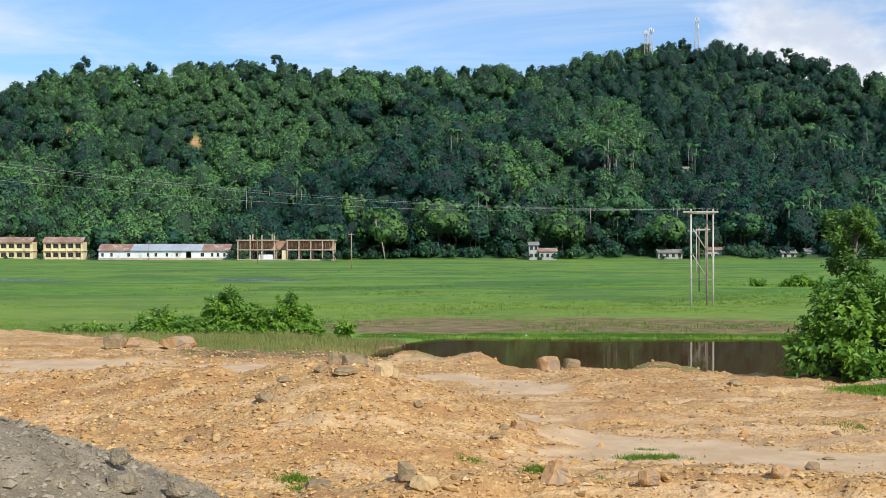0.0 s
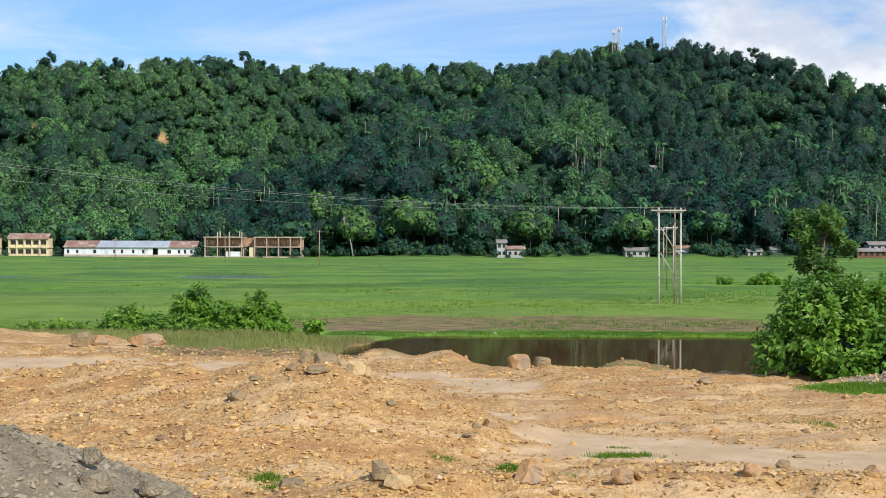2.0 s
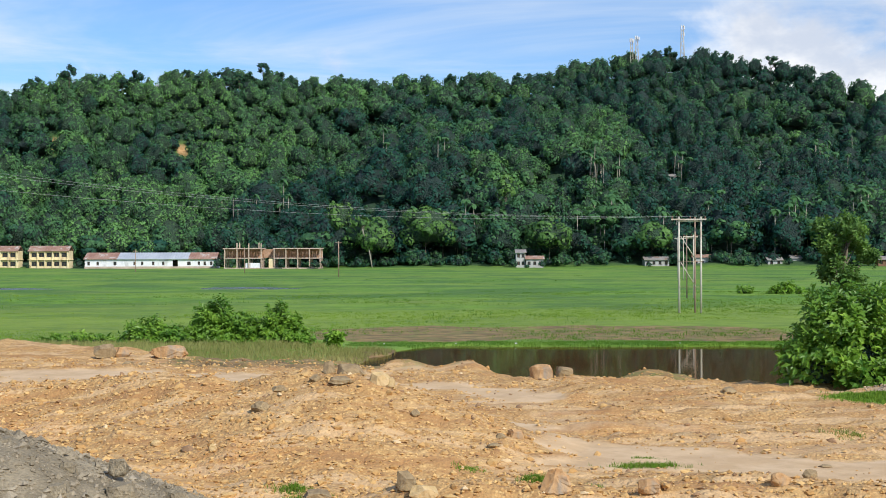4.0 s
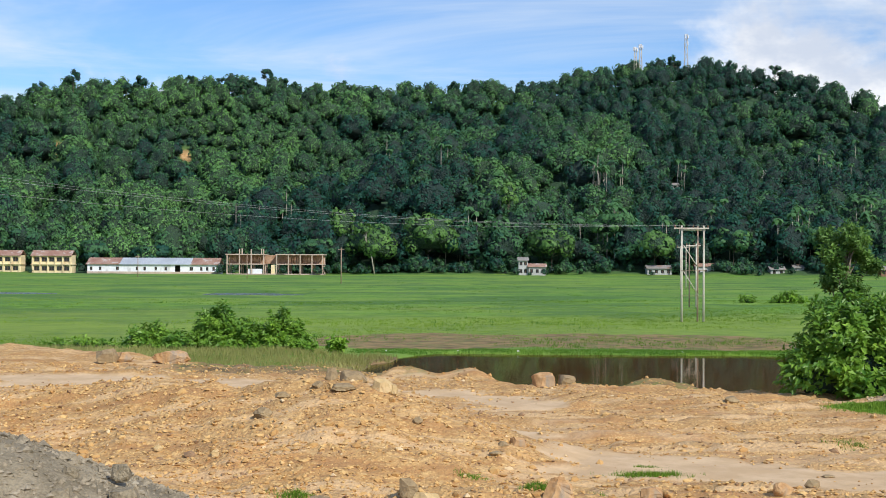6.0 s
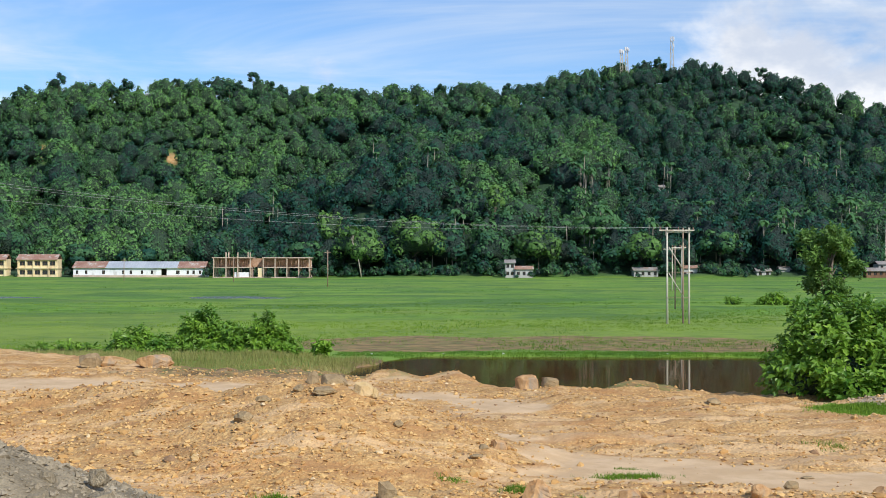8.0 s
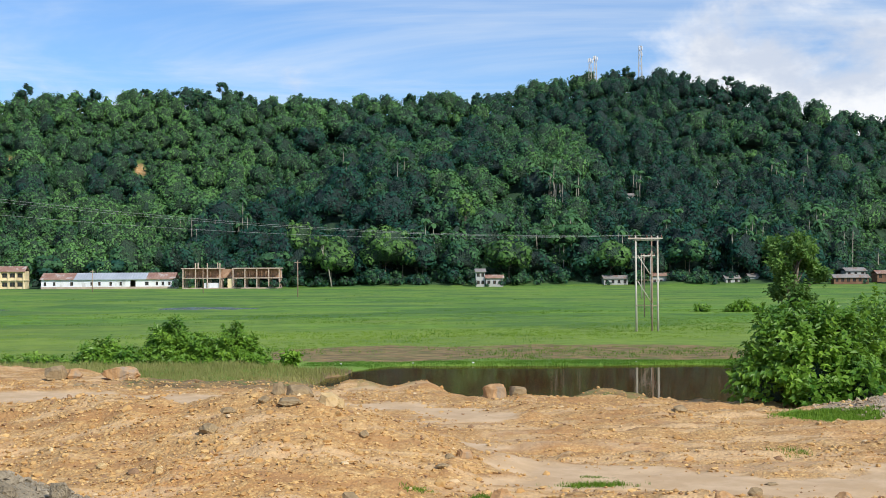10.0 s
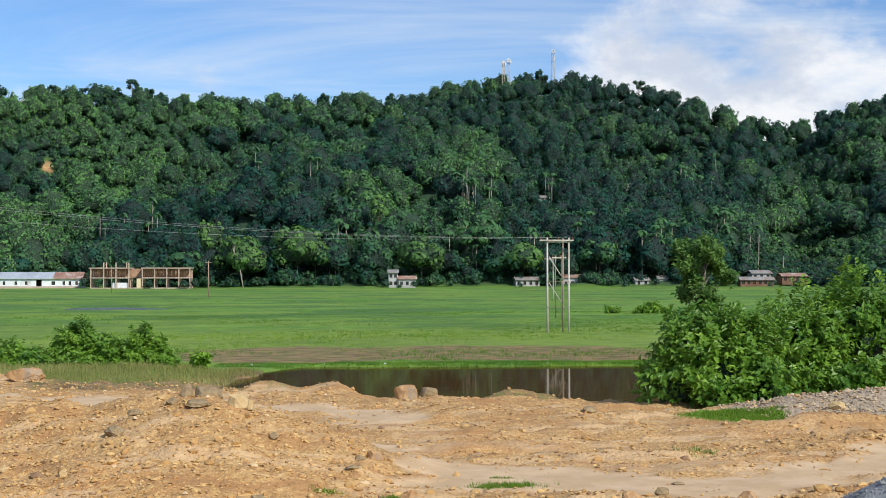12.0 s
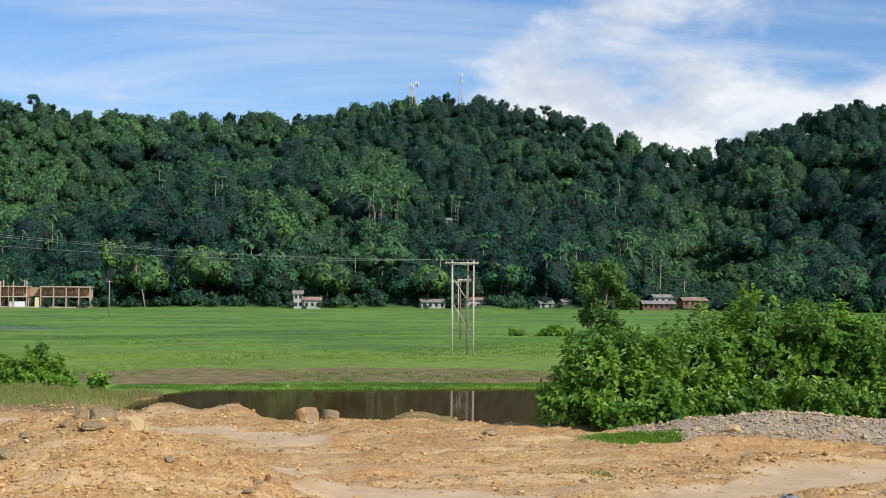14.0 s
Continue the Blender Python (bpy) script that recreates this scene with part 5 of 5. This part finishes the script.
x, y, z = polar(11.15, CREST - 2)
mast((x, y, z), 143.2 - z, 1.3, "pale lattice radio mast with panel antennas above the forest", [(143.2 - z - 3, -0.9), (143.2 - z - 3, 0.9), (143.2 - z - 7, 0.8)])
for deg, top in ((8.95, 136.0), (9.18, 137.5)):
    x, y, z = polar(deg, CREST - 2)
    mast((x, y, z), top - z, 1.1, "short lattice mast crowded with panel antennas", [(top - z - 2.6, -1.1), (top - z - 2.4, 0.0), (top - z - 3.0, 1.1)])


# ---------------------------------------------------------------- stones
def stone_mat():
    m, n = material("loose_stone")
    at = n.put("ShaderNodeTexCoord").outputs["Object"]
    tint = n.put("ShaderNodeAttribute", attribute_name="tint").outputs["Fac"]
    isl = n.put("ShaderNodeNewGeometry").outputs["Random Per Island"]
    c = n.mix(tint, rgb(0.42, 0.235, 0.080), rgb(0.63, 0.415, 0.170))
    c = n.mix(n.ramp(isl, 0.90, 0.93), c, rgb(0.29, 0.175, 0.09))
    c = n.mix(n.ramp(isl, 0.03, 0.02), c, rgb(0.66, 0.50, 0.29))
    finish(n, c, 0.9, n.noise(at, 30.0, 4.0), 0.01, 0.5)
    return m


M_STONE = stone_mat()
BIG_V, BIG_F = ico(1)
STONE_V = np.array([(0, 0, 1), *[(math.cos(1.2566 * k), math.sin(1.2566 * k), 0.15 * (-1) ** k) for k in range(5)], (0, 0, -1)])
STONE_F = np.array([(0, 1 + k, 1 + (k + 1) % 5) for k in range(5)] + [(6, 1 + (k + 1) % 5, 1 + k) for k in range(5)])


def stones(name, x, y, z, size, g, mat, flat=0.6, low=0.0, high=1.0, STONE_V=STONE_V, STONE_F=STONE_F):
    """Broken stones, each cut differently, as one mesh."""
    n = len(x)
    v = STONE_V[None] * (1 + g.uniform(-0.32, 0.32, (n, len(STONE_V), 1)))
    v = v * np.stack([g.uniform(0.75, 1.35, n), g.uniform(0.6, 1.05, n), flat * g.uniform(0.7, 1.35, n)], 1)[:, None]
    a, b = g.uniform(0, 6.3, n), g.normal(size=n) * 0.4
    ca, sa, cb, sb = np.cos(a)[:, None], np.sin(a)[:, None], np.cos(b)[:, None], np.sin(b)[:, None]
    X, Y, Z = v[..., 0], v[..., 1] * cb - v[..., 2] * sb, v[..., 1] * sb + v[..., 2] * cb
    v = np.stack([X * ca - Y * sa, X * sa + Y * ca, Z], -1) * (np.asarray(size) / 2)[:, None, None]
    v += np.stack([x, y, z + np.asarray(size) * 0.05], 1)[:, None]
    f = (STONE_F[None] + (np.arange(n) * len(STONE_V))[:, None, None]).reshape(-1, 3)
    return mesh_from(name, v.reshape(-1, 3), f, [mat], None, False, {"tint": np.repeat(g.uniform(low, high, n), len(STONE_V))})


def scatter_stones():
    g = np.random.default_rng(81)
    n = 105000
    y = np.sqrt(g.uniform(15.5 ** 2, 44 ** 2, n))
    u = g.uniform(-0.46, 0.62, n)
    x = u * y
    z, m = land(x, y)
    clump = fbm(x / 1.4, y / 1.0, 3, 83) + 0.5 * fbm(x / 5, y / 4, 2, 85)
    keep = (g.random(n) < (0.32 + 0.47 * np.maximum((1 - step(y, 26, 33)) * (1 - step(x, 0.0, 3.5)), 1 - step(y, 17.8, 19.5)) + 0.6 * clump) * (1 - 0.93 * m["pale"]) * (m["dirt"] > 0.5) * (m["green"] < 0.3)) & (z > 0.05)
    size = np.clip(np.exp(g.normal(-2.85, 0.42, n)), 0.022, 0.22)
    x, y, z, size = x[keep], y[keep], z[keep], size[keep]
    b = size > 0.12
    # the stones nearest to the road lie loose, one by one
    near = np.zeros(len(x), bool)
    near[np.flatnonzero(b)[np.argsort(y[b])[:290]]] = True
    shapes = [stones("stone", np.zeros(1), np.zeros(1), np.zeros(1), np.ones(1), g, M_STONE, 0.62, 0.1 * k, 0.1 * k + 0.1, BIG_V, BIG_F) for k in range(9)]
    for k in np.flatnonzero(near):
        ob = part("stone", shapes[int(g.integers(9))], GROUND)
        ob.location, ob.rotation_euler, ob.scale = (x[k], y[k], z[k]), (0, 0, g.uniform(0, 6.3)), (size[k],) * 3
    b = b & ~near
    tagged(new("larger_stones", stones("larger_stones", x[b], y[b], z[b], size[b], g, M_STONE, 0.62, 0, 1, BIG_V, BIG_F)), "fist-sized broken ochre stones lying on the earth", "stones", kind="stuff")
    small = ~(b | near)
    x, y, z, size = x[small], y[small], z[small], size[small]
    return tagged(new("scattered_stones", stones("scattered_stones", x, y, z, size, g, M_STONE)), "loose ochre stones and clods covering the dug earth", "stones", kind="stuff")


scatter_stones()


def rock(x, y, wide, tall, mat, label, seed, deep=0.8, sink=0.12, square=0.0):
    """A broken boulder: a cut and worn block, half sunk in the earth."""
    g = np.random.default_rng(seed)
    bm = bmesh.new()
    bmesh.ops.create_icosphere(bm, subdivisions=3, radius=1.0)
    for k in range(9):
        d = Vector(g.normal(size=3)).normalized()
        if square:
            d = Vector([(1, 0, 0), (-1, 0, 0), (0, -1, 0), (0, 1, 0), (0, 0, 1), (0.8, 0, 0.5), (-0.7, -0.6, 0.3), (0, -0.7, 0.7), (0, 0, -1)][k]) + d * 0.25
            d.normalize()
        bmesh.ops.bisect_plane(bm, geom=bm.verts[:] + bm.edges[:] + bm.faces[:], plane_co=d * g.uniform(0.62, 0.84), plane_no=d, clear_outer=True)
        edges = [e for e in bm.edges if e.is_boundary]
        if edges:
            bmesh.ops.holes_fill(bm, edges=edges)
    bmesh.ops.triangulate(bm, faces=bm.faces[:])
    bmesh.ops.subdivide_edges(bm, edges=bm.edges[:], cuts=1)
    for v in bm.verts:
        v.co *= 1 + 0.12 * noise.noise(v.co * 2.3 + Vector((seed, 0, 0))) + 0.07 * noise.noise(v.co * 6.0 + Vector((seed, 3, 0)))
    lo, hi = min(v.co.z for v in bm.verts), max(v.co.z for v in bm.verts)
    if square == 2:
        for v in bm.verts:
            k_ = 1 - 0.55 * (v.co.z - lo) / (hi - lo)
            v.co = Vector((v.co.x * k_ + 0.10 * noise.noise(v.co * 3), v.co.y * k_ + 0.10 * noise.noise(v.co * 3.5), v.co.z + 0.10 * noise.noise(v.co * 2.7)))
    w = max(v.co.x for v in bm.verts) - min(v.co.x for v in bm.verts)
    for v in bm.verts:
        v.co = Vector((v.co.x / w * wide, v.co.y / w * wide * deep, ((v.co.z - lo) / (hi - lo) * (1 + sink) - sink) * tall))
    me = bpy.data.meshes.new("rock")
    bm.to_mesh(me)
    bm.free()
    me.materials.append(mat)
    ob = new("rock", me)
    ob.location = (x, y, height(x, y) - 0.02)
    return tagged(ob, label, "rock", "single rocks on the fill")


for k, (x, y, wide, tall, mat, label, square) in enumerate((
        (-11.36, 44.5, 0.80, 0.52, M_BROWNROCK, "dark brown boulder on the edge of the fill", 1),
        (-10.76, 44.6, 0.55, 0.36, M_ROCK, "small ochre boulder beside the dark one", 0),
        (-9.14, 44.4, 1.35, 0.46, M_ROCK, "wide rounded ochre boulder before the shrub", 0),
        (-9.56, 40.2, 0.34, 0.18, M_BROWNROCK, "small reddish stone on the packed earth", 0),
        (-9.15, 40.4, 0.26, 0.14, M_BROWNROCK, "small dark stone on the packed earth", 0),
        (3.10, 37.4, 0.74, 0.46, M_ROCK, "square orange boulder above the pond", 1),
        (3.70, 37.1, 0.52, 0.30, M_BROWNROCK, "brown pointed boulder above the pond", 1),
        (5.78, 20.16, 0.26, 0.16, M_BROWNROCK, "grey-brown stone on the pale track", 0),
        (1.54, 17.30, 0.44, 0.30, M_ROCK, "jagged pointed ochre rock on the near berm", 2),
        (-0.50, 17.45, 0.26, 0.26, M_BROWNROCK, "upright dark broken rock on the near berm", 1),
        (-0.25, 17.15, 0.40, 0.18, M_YELROCK, "pale slab on the near berm", 1),
        (-1.73, 17.75, 0.40, 0.14, M_BROWNROCK, "flat brown slab on the near berm", 1),
        (1.35, 22.64, 0.30, 0.19, M_ROCK, "ochre stone at the foot of the earth heap", 1),
        (1.05, 22.3, 0.18, 0.12, M_BROWNROCK, "dark stone at the foot of the earth heap", 0),
        (3.82, 25.28, 0.28, 0.13, M_ROCK, "flat ochre stone beside the track", 0),
        (0.91, 21.70, 0.24, 0.07, M_BROWNROCK, "flat dark stone beside the track", 0),
        (7.14, 31.34, 0.36, 0.17, M_BROWNROCK, "reddish stone on the rough earth", 0),
        (3.22, 24.36, 0.13, 0.09, M_BROWNROCK, "small dark stone on the track", 0),
        (6.43, 21.46, 0.24, 0.07, M_BROWNROCK, "flat dark stone beside the pale track", 0),
        (2.78, 17.28, 0.32, 0.20, M_ROCK, "ochre stone on the near berm", 1),
        (4.6, 17.5, 0.30, 0.18, M_ROCK, "ochre clod on the near berm", 0),
        (6.3, 17.6, 0.26, 0.16, M_ROCK, "ochre clod on the near berm", 0),
        (-2.33, 24.24, 0.22, 0.16, M_BROWNROCK, "small brown rock on the crest of the heap", 0),
        (-2.09, 24.54, 0.27, 0.24, M_BROWNROCK, "upright brown rock on the crest of the heap", 1),
        (-1.67, 24.44, 0.54, 0.25, M_BROWNROCK, "long grey-brown slab on the crest of the heap", 1),
        (-1.81, 23.92, 0.52, 0.12, M_BROWNROCK, "flat dark slab below the crest of the heap", 1),
        (-1.10, 23.92, 0.40, 0.26, M_YELROCK, "square yellow rock on the heap", 1),
        (-0.88, 23.85, 0.16, 0.20, M_YELROCK, "small upright yellow rock on the heap", 1),
        (-3.21, 23.16, 0.36, 0.22, M_BROWNROCK, "grey-brown rock half sunk in the heap", 0),
        (-2.95, 23.9, 0.30, 0.14, M_BROWNROCK, "brown flat rock on the heap", 0),
        (-0.42, 22.76, 0.18, 0.13, M_BROWNROCK, "dark stone on the heap's flank", 0),
        (-3.77, 21.32, 0.16, 0.12, M_YELROCK, "rounded pale stone on the heap", 0),
        (-4.83, 22.00, 0.18, 0.11, M_YELROCK, "rounded pale stone on the heap", 0),
        (13.2, 30.6, 0.42, 0.24, M_YELROCK, "pale stone in the grey gravel", 0),
        (10.5, 29.6, 0.28, 0.15, M_YELROCK, "pale stone in the short grass", 0))):
    rock(x, y, wide, tall, mat, label, 300 + k, 0.8, 0.15, square)


def gravel_spread():
    g = np.random.default_rng(87)
    n = 7000
    x, y = g.normal(16.8, 4.2, n), g.normal(31.8, 1.7, n)
    z, m = land(x, y)
    keep = (m["grey"] > 0.35) & (z > 1.0)
    x, y, z = x[keep], y[keep], z[keep]
    size = np.clip(np.exp(g.normal(-2.6, 0.45, len(x))), 0.03, 0.26)
    tagged(new("loose_gravel", stones("loose_gravel", x, y, z, size, g, M_PALEGRAVEL, 0.7)), "loose grey-brown gravel spread before the thicket", "gravel", kind="stuff")


gravel_spread()


# ---------------------------------------------------------------- heaps of rubble and gravel
def heap(name, at, radius, tall, mat, rubble, big, count, label, seed):
    g = np.random.default_rng(seed)
    h = thing(name, at, label, "heap")

    def top(x, y):
        d = np.hypot(x, y) / radius
        return tall * np.clip(1 - d, -0.2, 1) + 0.10 * tall * np.exp(-(d * 4) ** 2) * -1 + ((0.34 if big > 0.05 else 0.08) * fbm(x / 0.8, y / 0.8, 4, seed) + 0.20 * fbm(x / 2.0, y / 2.0, 2, seed + 9)) * np.clip(1.15 - d, 0, 1)
    na, nr = 170, 70
    A, R = np.meshgrid(np.linspace(0, 2 * math.pi, na, endpoint=False), np.linspace(0.02, 1.12, nr) * radius)
    X, Y = R * np.cos(A), R * np.sin(A)
    v = np.stack([X.ravel(), Y.ravel(), top(X.ravel(), Y.ravel())], 1)
    f = [[i * na + j, i * na + (j + 1) % na, (i + 1) * na + (j + 1) % na, (i + 1) * na + j] for i in range(nr - 1) for j in range(na)]
    f.append([0, na // 3, 2 * na // 3, na - 1])
    part("mass", mesh_from("mass", v, f, [mat], None, True), h)
    x, y = g.uniform(-radius, radius, count), g.uniform(-radius, radius, count)
    ok = np.hypot(x, y) < radius * 1.02
    x, y = x[ok], y[ok]
    size = np.clip(np.exp(g.normal(math.log(big), 0.5, len(x))), 0.015, 0.4)
    part("rubble", stones("rubble", x, y, top(x, y), size, g, rubble, 0.75, 0, 1, STONE_V, STONE_F), h)
    return h


heap("rubble_heap", (-6.75, 16.2, 2.0), 4.15, 1.85, M_GREYROCK, M_RUBBLE, 0.050, 9000, "grey heap of earth and broken rubble", 401)
heap("gravel_heap", (6.2, 12.7, 2.0), 2.5, 1.51, M_BLUEGREY, M_BLUEGREY, 0.026, 7000, "smooth blue-grey heap of fine gravel", 402)
for k, (x, y, z, w, t_) in enumerate(((-3.9, 15.6, 2.55, 0.42, 0.22), (-3.5, 15.3, 2.35, 0.50, 0.16), (-4.5, 15.0, 2.70, 0.26, 0.16), (-3.3, 16.0, 2.42, 0.3, 0.2), (-4.1, 16.3, 2.75, 0.24, 0.2), (-4.6, 15.8, 2.85, 0.2, 0.14))):
    q = rock(x, y, w, t_, M_GREYROCK, "angular grey slab lying on the rubble heap", 340 + k, 0.7, 0.2, 1)
    q.location.z = z


# ---------------------------------------------------------------- grasses
def blades(name, x, y, z, tall, wide, g, mat, per=4, spread=0.12, tint=None):
    """Tufts of grass: a few bent blades each, as one mesh."""
    n = len(x) * per
    X, Y, Z = np.repeat(x, per) + g.normal(size=n) * spread, np.repeat(y, per) + g.normal(size=n) * spread, np.repeat(z, per)
    h = np.repeat(tall, per) * g.uniform(0.6, 1.2, n)
    w = np.repeat(np.broadcast_to(wide, len(x)), per) * g.uniform(0.6, 1.3, n)
    a = g.uniform(0, 6.3, n)
    lx, ly = g.normal(size=n) * 0.35 * h, g.normal(size=n) * 0.35 * h
    p0 = np.stack([X - np.cos(a) * w, Y - np.sin(a) * w, Z - 0.05], 1)
    p1 = np.stack([X + np.cos(a) * w, Y + np.sin(a) * w, Z - 0.05], 1)
    p2 = np.stack([X + lx, Y + ly, Z + h], 1)
    v = np.stack([p0, p1, p2], 1).reshape(-1, 3)
    t = np.repeat(np.repeat(tint if tint is not None else np.full(len(x), 0.5), per), 3)
    return mesh_from(name, v, np.arange(3 * n).reshape(n, 3), [mat], None, False, {"tint": t})


def marsh():
    g = np.random.default_rng(91)
    n = 46000
    y = 60 * (170 / 60) ** (g.random(n) ** 1.2)
    x = g.uniform(-0.42, 0.64, n) * y
    z, m = land(x, y)
    patch = fbm(x / 16, y / 14, 3, 93)
    broad = fbm(x / 55, y / 26, 3, 94)
    keep = (z > 0.08) & (m["dirt"] < 0.3) & (g.random(n) < np.clip(0.62 + 1.2 * patch - 0.50 * m["mud"], 0.05, 1)) & (m["wood"] < 0.1)
    x, y, z, patch, broad = x[keep], y[keep], z[keep], patch[keep], broad[keep]
    tall = np.clip(0.08 + 0.16 * patch, 0.03, 0.22) * np.where(y < 82, 0.8, 1.0)
    me = blades("marsh_grass", x, y, z, tall, 0.035 * np.sqrt(np.maximum(y, 60) / 60), g, M_GRASS, 4, 0.16, np.clip(0.50 - 0.5 * patch - 0.8 * broad + 0.35 * np.exp(-((y - 108) / 14) ** 2) + g.normal(size=len(x)) * 0.15, 0, 1))
    tagged(new("marsh_grass", me), "rough bright green marsh grass in uneven tufts", "grass", kind="stuff")
    n = 420
    y = 96 * (300 / 96) ** g.random(n)
    x = g.uniform(-0.42, 0.6, n) * y
    z, m = land(x, y)
    keep = (fbm(x / 25, y / 14, 2, 99) > -0.02) & (z > 0.08) & (m["wood"] < 0.1)
    x, y, z = x[keep], y[keep], z[keep]
    me = blades("reed_clumps", x, y, z, g.uniform(0.12, 0.30, len(x)), 0.04, g, M_GRASS, 26, 0.85, np.clip(g.normal(0.1, 0.1, len(x)), 0, 1))
    tagged(new("reed_clumps", me), "darker clumps of taller reeds scattered over the marsh", "grass", kind="stuff")
    n = 9000
    x, y = g.uniform(-24, -1.5, n), g.uniform(46, 73, n)
    z, m = land(x, y)
    keep = (m["dirt"] < 0.4) & (z > 0.03) & (y < 68 + 0.25 * x + 6)
    x, y, z = x[keep], y[keep], z[keep]
    me = blades("bank_grass", x, y, z, g.uniform(0.14, 0.36, len(x)), 0.022, g, M_DRY, 6, 0.12, np.clip(0.5 + fbm(x / 4, y / 4, 2, 95), 0, 1))
    tagged(new("bank_grass", me), "tall drying yellow-green grass on the pond's bank", "grass", kind="stuff")
    n = 9000
    x, y = g.uniform(-5, 36, n), g.uniform(74.8, 78.6, n)
    z, m = land(x, y)
    keep = z > -0.06
    x, y, z = x[keep], y[keep], z[keep]
    me = blades("shore_grass", x, y, z, g.uniform(0.03, 0.10, len(x)), 0.025, g, M_GRASS, 4, 0.12, np.clip(0.16 + 0.6 * fbm(x / 3, y / 2, 2, 97), 0, 1))
    tagged(new("shore_grass", me), "low green grass along the far shore of the pond", "grass", kind="stuff")
    n = 5000
    x, y = g.normal(10.8, 0.8, n), g.normal(30.6, 0.5, n)
    z, m = land(x, y)
    keep = m["green"] > 0.25
    x, y, z = x[keep], y[keep], z[keep]
    me = blades("short_grass", x, y, z, g.uniform(0.02, 0.055, len(x)), 0.012, g, M_GRASS, 4, 0.10, np.clip(g.normal(0.7, 0.2, len(x)), 0, 1))
    tagged(new("short_grass", me), "short fresh grass in front of the shrub", "grass", kind="stuff")
    for x0, y0, rx, ry, count, tall in ((3.46, 21.54, 0.50, 0.14, 260, 0.10), (1.46, 19.96, 0.20, 0.1, 120, 0.12), (0.51, 20.68, 0.22, 0.06, 70, 0.06), (-2.17, 19.06, 0.2, 0.12, 110, 0.12), (7.85, 24.56, 0.28, 0.15, 110, 0.07), (2.27, 19.32, 0.12, 0.08, 60, 0.12), (3.6, 22.4, 0.2, 0.06, 50, 0.05), (-1.9, 17.9, 0.25, 0.1, 60, 0.1)):
        x, y = g.normal(x0, rx * 0.6, count), g.normal(y0, ry * 0.8, count)
        z = land(x, y)[0]
        me = blades("grass_clump", x, y, z, g.uniform(0.4, 0.9, count) * tall, 0.009, g, M_GRASS, 5, 0.03, np.full(count, 0.6))
        tagged(new("grass_clump", me), "small green grass clump growing in the dug earth", "grass", "grass clumps in the earth", "stuff")


marsh()


for x, y, w in ((-2.9, 76.9, 0.16), (5.0, 77.2, 0.18), (1.4, 77.4, 0.10), (11.5, 77.0, 0.10), (14.8, 76.8, 0.12)):
    q = rock(x, y, w, w * 0.5, M_WHITE, "small white scrap lying on the pond's far shore", int(x * 10) + 500, 0.8, 0.2, 1)
    tagged(q, "", "litter", "white scraps on the shore")


x, y, z = on_hill(20.9, 0.0)
big_palm = copy_thing(palm_kinds[0], Matrix.Translation((x, y - 4, height(x, y - 4))) @ Matrix.Diagonal((1.9, 1.9, 1.0, 1)))
tagged(big_palm, "broad coconut palm above the houses at the field's edge", group="palms by the houses")
